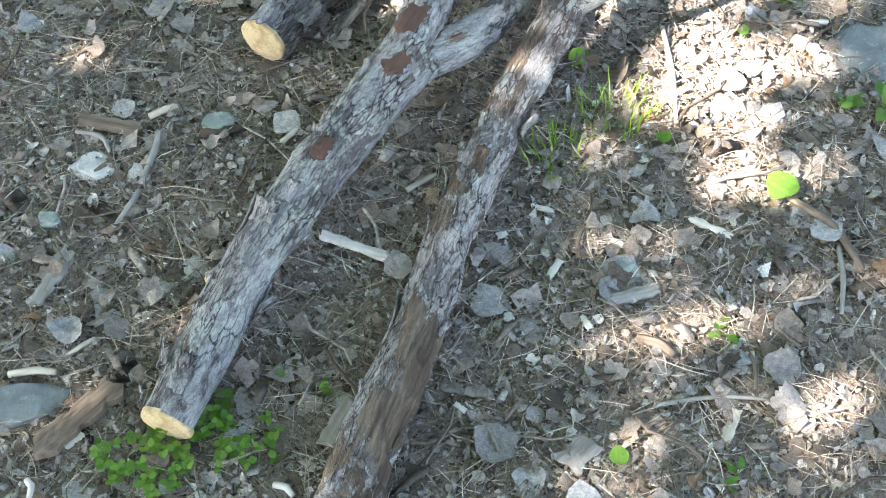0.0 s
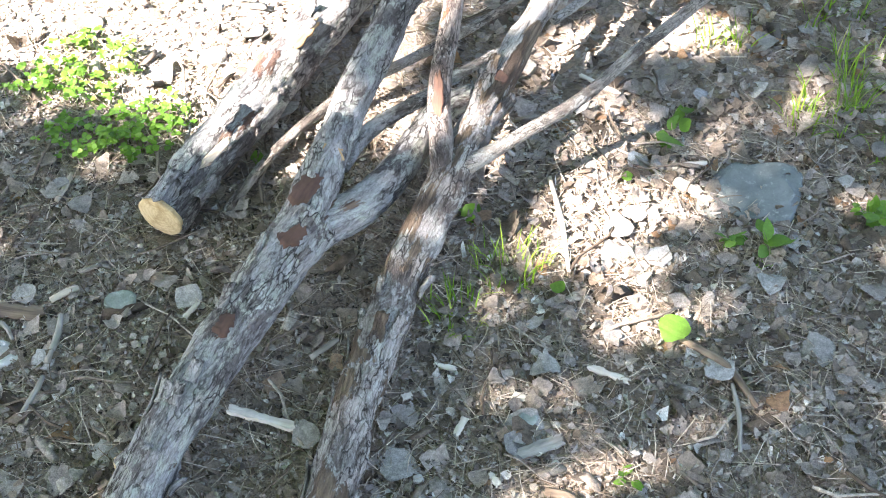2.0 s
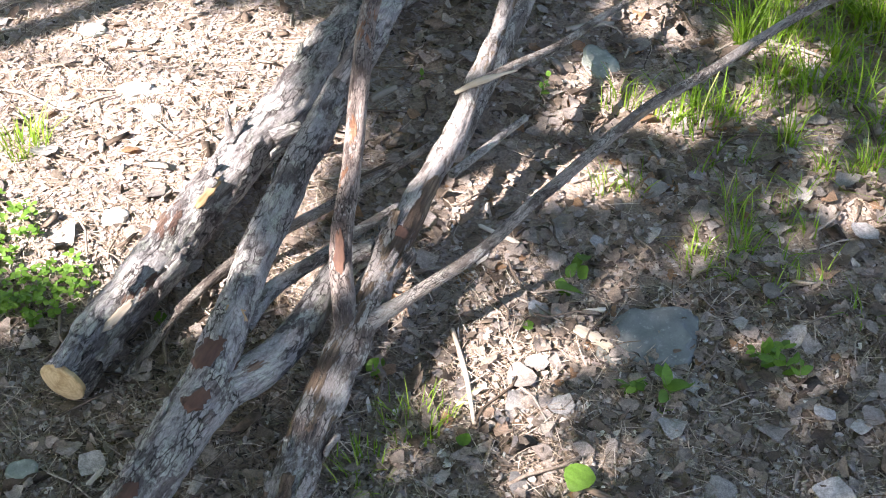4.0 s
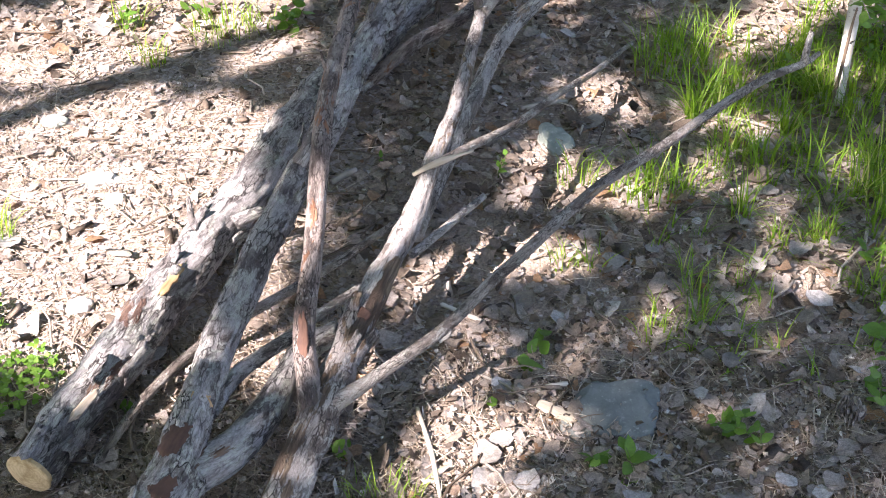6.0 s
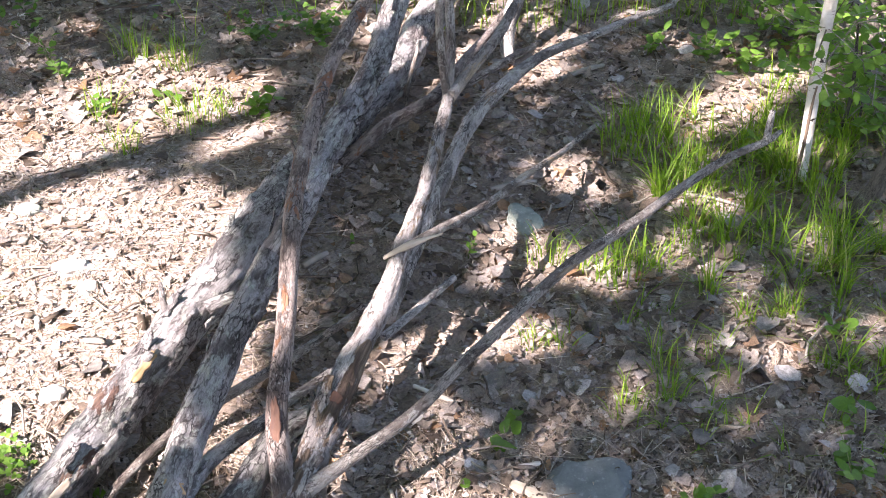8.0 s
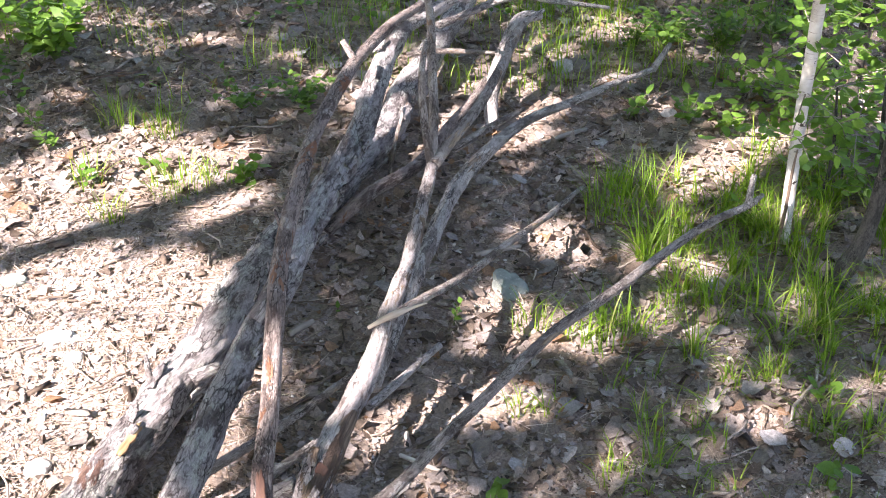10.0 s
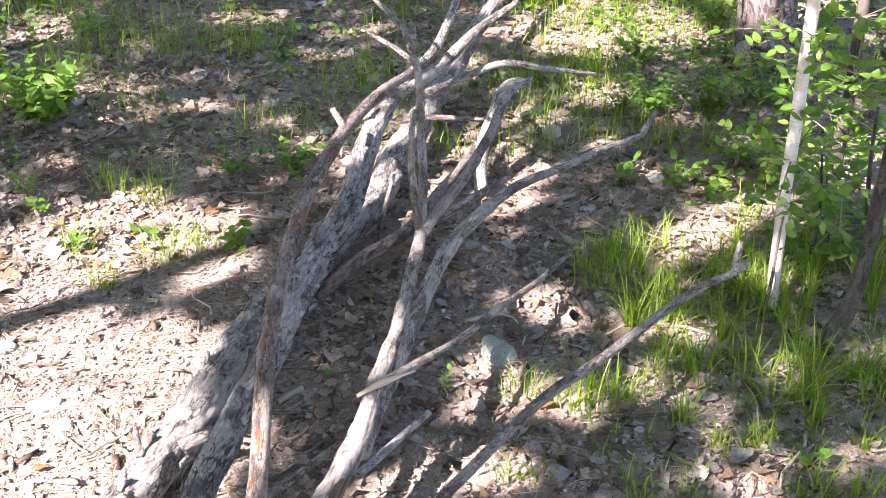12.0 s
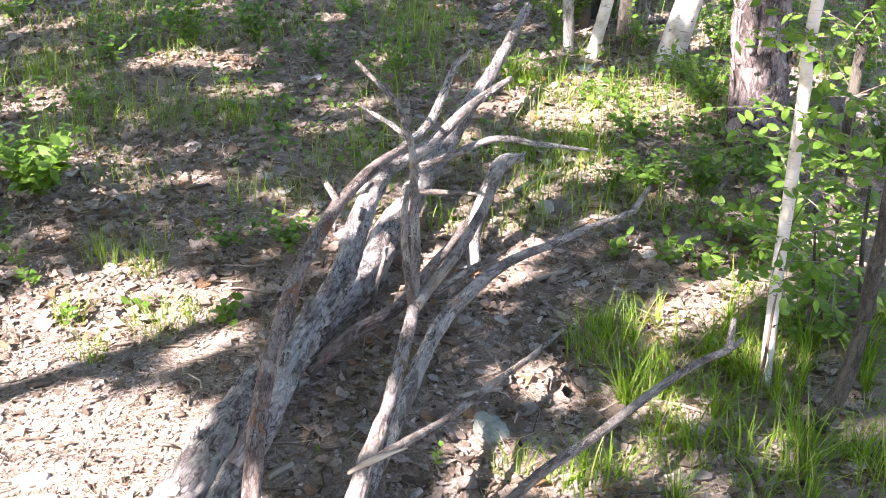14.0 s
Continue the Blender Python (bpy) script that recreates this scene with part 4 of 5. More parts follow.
lying_stick("stick", (-0.081, 1.568), (0.009, 1.802), 0.006, WOOD_ROT, "dark crooked stick beside the big log", seed=19, bow=0.01)
lying_stick("stick", (0.788, 2.487), (0.916, 2.550), 0.007, WOOD_GREY, "pale grey stick on shaded leaves", seed=20)
lying_stick("stick", (0.818, 3.044), (0.994, 3.149), 0.008, WOOD_GREY, "grey stick lying past the pile", seed=21)
lying_stick("stick", (0.446, 2.211), (0.539, 2.157), 0.006, WOOD_ROT, "dark stick in the shade under branches", seed=22)
lying_stick("stick", (0.162, 1.718), (0.212, 1.763), 0.008, WOOD_GREY, "short broken branch end under the pile", seed=23)
lying_stick("stick", (0.579, 1.982), (0.685, 2.012), 0.007, WOOD_GREY, "grey stick beside a flat stone", seed=24)
lying_stick("stick", (0.444, 1.152), (0.531, 1.086), 0.003, WOOD_GREY, "thin dry twig on sunlit litter", seed=25)
lying_stick("stick", (1.022, 1.963), (1.147, 1.913), 0.004, WOOD_GREY, "thin twig in the grass", seed=26)
shard("wood_piece", (-0.404, 0.157), (-0.336, 0.265), 0.034, 0.012, WOOD_ROT, "rotten brown wood piece with a pale split face", 27, "wood")
shard("bark_strip", (-0.489, 0.385), (-0.477, 0.477), 0.026, 0.004, WOOD_GREY, "grey weathered strip of bark", 28, "bark")
shard("bark_strip", (-0.534, 0.717), (-0.441, 0.710), 0.028, 0.004, WOOD_ROT, "dark brown curled strip of bark", 29, "bark")
shard("bark_strip", (0.310, 0.517), (0.371, 0.548), 0.020, 0.004, WOOD_GREY, "grey brown strip of bark on leaves", 30, "bark")
shard("wood_chip", (0.553, 1.078), (0.608, 1.038), 0.022, 0.004, WOOD_BARE, "flat pale chip of wood", 31, "wood chip")
shard("bark_strip", (0.477, 0.312), (0.489, 0.357), 0.014, 0.004, WOOD_BARE, "thin pale splinter standing in the litter", 32, "wood chip")
shard("bark_strip", (-0.033, 0.228), (-0.014, 0.297), 0.032, 0.004, WOOD_GREY, "crumpled grey bark beside the log", 33, "bark")
shard("bark_strip", (0.278, 0.244), (0.306, 0.284), 0.036, 0.004, WOOD_GREY, "rough lichen-covered piece of bark", 34, "bark")
for i, (a, b) in enumerate([((0.178, 0.668), (0.209, 0.662)), ((0.219, 0.546), (0.230, 0.575)), ((0.298, 0.623), (0.339, 0.608)), ((0.121, 0.318), (0.137, 0.308)),
                            ((0.158, 0.277), (0.167, 0.266)), ((0.207, 0.408), (0.220, 0.401)), ((-0.219, 0.729), (-0.204, 0.758)), ((0.135, 0.603), (0.148, 0.611)),
                            ((0.413, 0.681), (0.467, 0.660)), ((0.384, 1.343), (0.462, 1.292)), ((0.672, 1.495), (0.698, 1.484)), ((-0.375, 0.172), (-0.359, 0.194)),
                            ((0.567, 1.124), (0.603, 1.129)), ((0.273, 0.482), (0.286, 0.465))]):
    shard("wood_chip", a, b, 0.008 + 0.002 * (i % 3), 0.003, WOOD_WHITE, "small whitish chip of split wood", 50 + i, "wood chip")


def single_leaf(name, x, y, length, yaw, mat, label, seed, lift=0.012, width=1.2, curl=0.2):
    rnd = random.Random(seed)
    fine = [(0, 0)] + [(0.40 * math.sin(math.pi * t ** 0.8) ** 0.8 + 0.012 * (i % 2), t) for i, t in enumerate(np.linspace(0.04, 0.97, 15))] + [(0, 1)]
    v, f = leaf_shape(rnd, length, width, curl, 0.015 if mat is GREEN else 0.08, fine)
    v = v @ turn(yaw, rnd.gauss(0, 0.15), rnd.gauss(0, 0.15)).T + (x, y, ground_z(x, y) + lift)
    tagged(new(name, mesh_of(name, v, f, mat)), label, "leaf", "single leaves on the floor")


single_leaf("green_leaf", 0.535, 0.742, 0.052, 2.6, GREEN, "fresh green round aspen leaf lying flat", 3, 0.03)
single_leaf("green_leaf", -0.184, 0.275, 0.036, 1.0, GREEN, "green round leaf in the shade of a log", 4, 0.012)
single_leaf("green_leaf", 0.343, 0.265, 0.028, 2.0, GREEN, "small green leaf among dead leaves", 5, 0.018)
single_leaf("green_leaf", 0.358, 0.823, 0.026, 1.2, GREEN, "small bright green leaf beside a tan stick", 6, 0.018)
single_leaf("green_leaf", 0.469, 1.078, 0.018, 0.2, GREEN, "tiny yellow-green leaf on the litter", 7, 0.015)
single_leaf("green_leaf", -0.119, 0.326, 0.016, 0.5, GREEN, "tiny yellow-green leaf on the litter", 8, 0.012)
single_leaf("green_leaf", 0.467, 1.072, 0.02, 0.2, GREEN, "tiny yellow-green leaf on the litter", 9, 0.015)
for i, (x, y, s, yaw) in enumerate([(0.140, 0.487, 0.066, 2.9), (0.202, 0.456, 0.058, 0.4), (0.492, 0.455, 0.056, 3.0), (0.546, 0.438, 0.06, 1.3), (0.003, 0.523, 0.048, 2.2), (-0.182, 0.961, 0.05, 0.9),
                                    (-0.428, 0.344, 0.05, 0.1), (-0.399, 0.406, 0.042, 1.4), (-0.477, 0.748, 0.044, 2.0), (-0.266, 0.806, 0.045, 0.3), (0.344, 0.667, 0.055, 1.9), (0.140, 0.571, 0.05, 0.8),
                                    (0.233, 0.222, 0.05, 1.7), (0.555, 0.381, 0.055, 2.4), (0.478, 0.999, 0.05, 0.6), (-0.335, 0.428, 0.042, 2.8), (-0.691, 0.908, 0.05, 1.1), (0.482, 0.918, 0.045, 0.3)]):
    single_leaf("dead_leaf", x, y, s * 0.9, yaw, (LEAF_GREY, LEAF_DEAD)[i % 2], ("large silver grey dead leaf lying flat", "large faded brown dead leaf lying flat")[i % 2], 30 + i, 0.012, 1.25, 0.6)


def pine_cone(x, y):
    heap = Heap()
    rnd = random.Random(2)
    for i in range(64):
        t = i / 63
        a = i * 2.399
        r = 0.019 * math.sin(math.pi * (0.12 + 0.83 * t)) + 0.004
        v, f = crumb_shape(0.007, 0.005, 0.0016)
        m = turn(a, 0.0, -0.5 + t)
        heap.add(v @ m.T + (r * math.cos(a), r * math.sin(a), 0.045 * t), f)
    ob = new("pine_cone", heap.mesh("pine_cone", CONE, False))
    ob.matrix_world = pose(x, y, ground_z(x, y) + 0.022, 75, 20, 60)
    tagged(ob, "grey weathered open pine cone on the litter", "pine cone")


pine_cone(1.067, 1.052)

# ---- grass and green plants ----


def blade(heap, x, y, z, height, lean, yaw, width):
    v, n = [], 5
    for i in range(n):
        t = i / (n - 1)
        out = lean * t * t * height
        w = width * (1 - t) ** 0.6 * 0.5
        ca, sa = math.cos(yaw), math.sin(yaw)
        h = height * (t - 0.35 * lean * t * t)
        for s in (-1, 1):
            v.append((x + ca * out - sa * w * s, y + sa * out + ca * w * s, z + h))
    heap.add(v, [(2 * i, 2 * i + 1, 2 * i + 3, 2 * i + 2) for i in range(n - 1)])


def grass_tuft(x, y, count, height, spread, label="tuft of fresh green grass growing through dead leaves", width=0.0035):
    heap = Heap()
    for _ in range(count):
        a, d = R.uniform(0, 6.283), spread * math.sqrt(R.random())
        px, py = d * math.cos(a), d * math.sin(a)
        blade(heap, px, py, ground_z(x + px, y + py) - 0.003, height * R.uniform(0.45, 1.1), R.uniform(0.1, 0.8), a + R.gauss(0, 0.8), width * R.uniform(0.6, 1.2))
    ob = tagged(new("grass_tuft", heap.mesh("grass_tuft", GRASS)), label, "grass", "grass tufts")
    ob.location = (x, y, 0)


for x, y, n, h, s in [(0.937, 2.170, 110, 0.15, 0.085), (1.106, 3.284, 100, 0.13, 0.07), (0.947, 3.874, 130, 0.11, 0.07), (-0.290, 2.241, 55, 0.07, 0.05), (-0.135, 2.360, 80, 0.09, 0.08),
                      (-0.198, 2.646, 60, 0.12, 0.06), (-0.331, 2.684, 40, 0.12, 0.05), (-0.362, 2.386, 30, 0.11, 0.04), (0.682, 1.728, 34, 0.10, 0.045), (-0.521, 1.558, 75, 0.09, 0.05),
                      (0.626, 1.459, 24, 0.08, 0.025), (0.287, 0.869, 60, 0.075, 0.06), (0.202, 0.767, 50, 0.06, 0.05), (0.776, 1.253, 26, 0.07, 0.035), (0.871, 1.364, 22, 0.09, 0.03),
                      (-0.272, 3.622, 34, 0.12, 0.05), (-0.004, 3.630, 30, 0.13, 0.06), (-0.732, 4.016, 34, 0.13, 0.07), (1.065, 3.393, 50, 0.10, 0.07), (0.874, 1.310, 22, 0.08, 0.03), (-0.030, 2.407, 30, 0.06, 0.05),
                      (0.976, 1.740, 30, 0.09, 0.04), (0.870, 3.276, 40, 0.09, 0.06), (1.468, 1.692, 60, 0.12, 0.09), (1.253, 3.731, 50, 0.09, 0.09), (1.435, 3.954, 50, 0.1, 0.1), (1.113, 3.713, 40, 0.08, 0.08), (1.244, 3.471, 40, 0.08, 0.07), (1.332, 1.993, 90, 0.15, 0.07), (1.328, 2.399, 40, 0.12, 0.06), (0.838, 4.096, 40, 0.08, 0.06)]:
    grass_tuft(x, y, n, h, s)

meadow = Heap()
for _ in range(175):
    while True:
        cx, cy = R.uniform(0.74, 1.95), R.uniform(1.3, 2.3)
        if cx < 0.95 and cy > 1.72:
            continue
        if cy > 1.52 + 0.5 * max(0.0, 1.0 - cx) or (cx > 1.15 and R.random() < 0.5) or R.random() < 0.06:
            break
    tall, reach = R.uniform(0.06, 0.20) * (0.6 if cy < 1.5 else 1.0), R.uniform(0.012, 0.05)
    for _ in range(R.randrange(8, 34)):
        a, d = R.uniform(0, 6.283), reach * math.sqrt(R.random())
        x, y = cx + d * math.cos(a), cy + d * math.sin(a)
        blade(meadow, x, y, ground_z(x, y) - 0.003, tall * R.uniform(0.4, 1.1), R.uniform(0.1, 1.1), a + R.gauss(0, 0.9), R.uniform(0.0025, 0.0052))
for _ in range(80):
    cx, cy = R.uniform(0.68, 1.7), R.uniform(1.08, 1.62)
    if cx < 0.68 + 0.6 * abs(cy - 1.45):
        continue
    for _ in range(R.randrange(4, 13)):
        a, d = R.uniform(0, 6.283), R.uniform(0, 0.03)
        x, y = cx + d * math.cos(a), cy + d * math.sin(a)
        blade(meadow, x, y, ground_z(x, y) - 0.003, R.uniform(0.025, 0.085), R.uniform(0.2, 1.2), a + R.gauss(0, 0.9), R.uniform(0.002, 0.0045))
stuff("meadow_grass", meadow, GRASS, "loose patch of bright green grass between leaves", "grass")
wild = Heap()
count = 0
while count < 8000:
    x, y = floor_spot()
    if y < 2.75 or R.random() > 0.3 + noise.noise((x * 2.6, y * 2.6, 6.0)) * 1.3:
        continue
    blade(wild, x, y, ground_z(x, y) - 0.003, R.uniform(0.05, 0.16), R.uniform(0.1, 0.9), R.uniform(0, 6.283), R.uniform(0.002, 0.004))
    count += 1
stuff("sparse_grass", wild, GRASS, "sparse thin grass on the shaded forest floor", "grass")

OVAL = [(0, 0), (0.16, 0.14), (0.27, 0.36), (0.25, 0.6), (0.13, 0.84), (0, 1.0)]
LANCE = [(0, 0), (0.08, 0.12), (0.16, 0.4), (0.15, 0.65), (0.08, 0.86), (0, 1.0)]
FRESH = [leaf_shape(R, 1.0, R.uniform(0.9, 1.2), 0.3, 0.03, OVAL) for _ in range(16)]
SLIM = [leaf_shape(R, 1.0, R.uniform(0.9, 1.2), 0.3, 0.03, LANCE) for _ in range(10)]


def put_leaf(heap, base, way, size, shapes, droop=0.3):
    v, f = R.choice(shapes)
    yaw = math.atan2(way[1], way[0]) - math.pi / 2 + R.gauss(0, 0.3)
    m = np.array((Matrix.Rotation(yaw, 3, "Z") @ Matrix.Rotation(R.gauss(0.1, droop), 3, "X") @ Matrix.Rotation(R.gauss(0, 0.4), 3, "Y")))
    heap.add((v + (0, 0.5, 0)) * size @ m.T + np.array(base), f)


def ground_cover():
    heap, made = Heap(), 0
    while made < 760:
        x, y = floor_spot()
        if y < 2.8 or noise.noise((x * 1.9, y * 1.9, 3.0)) + 0.25 * (y > 3.6) + 0.3 * (x > 1.1) < R.uniform(-0.1, 0.5):
            continue
        z, h = ground_z(x, y), R.uniform(0.02, 0.11)
        for k in range(R.randrange(3, 9)):
            b = R.uniform(0, 6.283)
            put_leaf(heap, (x + R.gauss(0, 0.02), y + R.gauss(0, 0.02), z + h * R.uniform(0.3, 1.0)), (math.cos(b), math.sin(b)), R.uniform(0.016, 0.036), FRESH)
        made += 1
    stuff("ground_cover", heap, GREEN_DEEP, "scattered low green sprigs on the shaded floor", "ground cover")


ground_cover()


def rod(heap, pts, r0, r1, sides=5):
    line = np.array(pts, float)
    n = len(line)
    v = []
    for i, c in enumerate(line):
        r = r0 + (r1 - r0) * i / (n - 1)
        for k in range(sides):
            a = 6.283 * k / sides
            v.append(c + (r * math.cos(a), r * math.sin(a), 0))
    heap.add(v, [(i * sides + k, i * sides + (k + 1) % sides, (i + 1) * sides + (k + 1) % sides, (i + 1) * sides + k) for i in range(n - 1) for k in range(sides)])


def plant(name, x, y, stems, height, spread, per, size, label, category, mat=None, shapes=None, group="green plants"):
    """A small plant: thin stems from one foot, leaves set along them."""
    top = thing(name, (x, y, ground_z(x, y)), label, category, group)
    wood, green = Heap(), Heap()
    z0 = ground_z(x, y)
    for _ in range(stems):
        a, d, h = R.uniform(0, 6.283), spread * R.uniform(0.3, 1.0), height * R.uniform(0.55, 1.1)
        pts = [(x + d * t ** 1.5 * math.cos(a), y + d * t ** 1.5 * math.sin(a), z0 - 0.004 + h * t) for t in (0, 0.25, 0.5, 0.75, 1.0)]
        rod(wood, pts, 0.0012 + height * 0.004, 0.0006)
        for k in range(per):
            t = 0.3 + 0.7 * (k + 0.6) / per
            i = min(3, int(t * 4))
            p = np.array(pts[i]) + (np.array(pts[i + 1]) - pts[i]) * (t * 4 - i)
            b = R.uniform(0, 6.283)
            put_leaf(green, p, (math.cos(b), math.sin(b)), size * R.uniform(0.6, 1.15), shapes or FRESH)
    tagged(part("stalk", wood.mesh("stalk", STEM), top), kind="stuff")
    tagged(part("foliage", green.mesh("foliage", mat or GREEN), top), kind="stuff")


SEED = "small green seedling sprouting from the leaf litter"
for x, y, st, h, sp, per, size in [(0.642, 0.959, 3, 0.04, 0.03, 4, 0.024), (0.702, 0.920, 2, 0.05, 0.04, 3, 0.046), (0.868, 1.015, 4, 0.06, 0.04, 4, 0.028), (0.924, 0.986, 2, 0.05, 0.03, 3, 0.036),
                                   (0.551, 1.221, 2, 0.05, 0.07, 3, 0.055), (0.513, 1.741, 2, 0.06, 0.02, 5, 0.025), (0.882, 1.023, 3, 0.05, 0.04, 4, 0.03), (-0.067, 0.306, 2, 0.02, 0.02, 3, 0.02),
                                   (0.487, 0.254, 2, 0.02, 0.02, 3, 0.02), (0.460, 0.489, 2, 0.025, 0.03, 3, 0.022), (0.208, 0.982, 2, 0.02, 0.02, 2, 0.03), (0.206, 0.974, 2, 0.02, 0.02, 2, 0.03),
                                   (-0.168, 1.077, 2, 0.02, 0.02, 3, 0.02), (1.230, 2.093, 3, 0.08, 0.03, 5, 0.03), (-0.542, 2.650, 4, 0.09, 0.05, 5, 0.03), (0.039, 2.376, 4, 0.06, 0.06, 4, 0.04),
                                   (0.261, 1.801, 1, 0.02, 0.01, 3, 0.02), (1.040, 2.607, 4, 0.08, 0.06, 5, 0.035), (-0.367, 2.373, 2, 0.07, 0.03, 4, 0.04), (-0.209, 2.445, 2, 0.03, 0.05, 4, 0.035),
                                   (1.538, 2.174, 3, 0.12, 0.05, 5, 0.03), (-0.492, 2.555, 3, 0.06, 0.04, 4, 0.03), (1.223, 1.442, 3, 0.06, 0.05, 3, 0.036), (1.183, 1.235, 2, 0.05, 0.04, 3, 0.04), (1.154, 1.078, 5, 0.08, 0.06, 4, 0.035)]:
    plant("seedling", x, y, st, h, sp, per, size, SEED, "plant")

for x, y, st, h, sp, per, size, mat in [(-0.561, 3.065, 28, 0.2, 0.18, 7, 0.055, GREEN), (-0.244, 4.297, 22, 0.22, 0.18, 8, 0.04, GREEN_DEEP), (-0.016, 4.344, 16, 0.2, 0.12, 8, 0.04, GREEN_DEEP), (0.159, 2.767, 18, 0.09, 0.17, 5, 0.035, GREEN_DEEP),
                                        (-0.003, 2.744, 8, 0.08, 0.1, 5, 0.035, GREEN_DEEP), (1.267, 2.518, 6, 0.13, 0.12, 3, 0.049, GREEN), (1.183, 2.553, 4, 0.10, 0.07, 3, 0.049, GREEN), (1.531, 3.618, 20, 0.2, 0.2, 8, 0.035, GREEN),
                                        (1.237, 3.058, 18, 0.16, 0.18, 7, 0.04, GREEN_DEEP), (1.373, 2.976, 18, 0.2, 0.16, 7, 0.04, GREEN_DEEP), (1.242, 3.361, 14, 0.13, 0.14, 6, 0.035, GREEN), (1.109, 3.009, 8, 0.10, 0.08, 5, 0.035, GREEN_DEEP),
                                        (0.221, 4.129, 10, 0.12, 0.12, 5, 0.035, GREEN_DEEP), (0.506, 4.031, 10, 0.08, 0.14, 5, 0.03, GREEN), (-0.517, 4.168, 12, 0.14, 0.14, 6, 0.035, GREEN_DEEP), (-0.551, 3.754, 8, 0.1, 0.1, 5, 0.035, GREEN_DEEP),
                                        (-0.952, 4.611, 12, 0.16, 0.14, 6, 0.035, GREEN_DEEP), (0.346, 4.609, 12, 0.12, 0.14, 6, 0.03, GREEN), (1.125, 4.376, 14, 0.25, 0.12, 8, 0.03, GREEN), (1.543, 3.041, 14, 0.18, 0.16, 7, 0.04, GREEN_DEEP),
                                        (1.199, 4.435, 12, 0.24, 0.12, 8, 0.035, GREEN), (1.386, 4.555, 14, 0.26, 0.14, 8, 0.035, GREEN_DEEP), (1.433, 4.209, 10, 0.16, 0.12, 7, 0.035, GREEN), (1.503, 3.844, 12, 0.14, 0.14, 7, 0.035, GREEN),
                                        (1.698, 4.107, 14, 0.24, 0.14, 8, 0.035, GREEN), (1.830, 4.467, 12, 0.3, 0.14, 8, 0.035, GREEN_DEEP), (1.836, 3.439, 14, 0.3, 0.16, 8, 0.04, GREEN_DEEP), (2.093, 3.761, 14, 0.4, 0.16, 9, 0.04, GREEN), (1.974, 3.134, 14, 0.3, 0.16, 8, 0.04, GREEN_DEEP)]:
    plant("undergrowth_plant", x, y, int(st * 1.3), h, sp, per + 3, size * (0.72 if size < 0.05 else 0.9), "leafy green undergrowth plant on the forest floor", "plant", mat, None, "undergrowth")


def clover_patch(x, y, rx, ry, count):
    heap = Heap()
    for _ in range(count):
        a, d = R.uniform(0, 6.283), math.sqrt(R.random())
        px, py = x + rx * d * math.cos(a), y + ry * d * math.sin(a)
        z = ground_z(px, py)
        h = R.uniform(0.012, 0.035)
        rod(heap, [(px, py, z - 0.002), (px, py, z + h)], 0.0006, 0.0005, 3)
        b = R.uniform(0, 6.283)
        for k in range(3):
            put_leaf(heap, (px, py, z + h), (math.cos(b + k * 2.094), math.sin(b + k * 2.094)), R.uniform(0.009, 0.015), ROUND, 0.15)
    stuff("clover_patch", heap, GREEN, "patch of low green clover-like leaves on soil", "ground cover")


ROUND = [leaf_shape(R, 1.0, 1.5, 0.2, 0.03, OVAL) for _ in range(8)]
clover_patch(-0.260, 0.162, 0.075, 0.05, 44)
clover_patch(-0.151, 0.209, 0.06, 0.05, 34)
clover_patch(-0.395, 1.159, 0.10, 0.09, 70)
clover_patch(-0.524, 1.304, 0.10, 0.09, 60)
clover_patch(-0.577, 1.245, 0.10, 0.07, 40)
clover_patch(-0.400, 1.125, 0.05, 0.05, 22)
clover_patch(-0.504, 1.111, 0.06, 0.06, 34)

# ---- trees ----


def standing_stem(name, points, radii, mat, label, category="tree", group="", sides=20, rough=0.001, knobs=0.002, plates=0.0, seed=0.0, step=0.02):
    top = thing(name, points[0], label, category, group)
    data = tube("trunk", points, radii, mat, sides, step, rough, knobs, seed, 0.004, plates)[0]
    return top, part("trunk", data, top)


def leafy_twigs(top, trunk, places, count, reach, size, mat, seed):
    """Thin twigs with their leaves from places on a stem."""
    rnd = random.Random(seed)
    wood, green = Heap(), Heap()
    for p in places:
        for _ in range(count):
            a, up, d = rnd.uniform(0, 6.283), rnd.uniform(-0.15, 0.6), reach * rnd.uniform(0.4, 1.1)
            pts = [(p[0] + d * t * math.cos(a), p[1] + d * t * math.sin(a), p[2] + up * d * t - 0.12 * d * t * t) for t in (0, 0.35, 0.7, 1.0)]
            rod(wood, pts, 0.0022, 0.0008)
            for k in range(7):
                t = 0.2 + 0.8 * k / 6
                q = np.array([np.interp(t, (0, 0.35, 0.7, 1.0), [c[i] for c in pts]) for i in range(3)])
                b = a + rnd.choice((-1, 1)) * rnd.uniform(0.4, 1.2)
                put_leaf(green, q, (math.cos(b), math.sin(b)), size * rnd.uniform(0.55, 1.15), FRESH, 0.45)
    tagged(part("twig_spray", wood.mesh("twig_spray", TWIGGY), top), kind="stuff")
    tagged(part("foliage", green.mesh("foliage", mat), top, "fresh green ovate leaves"), kind="stuff")


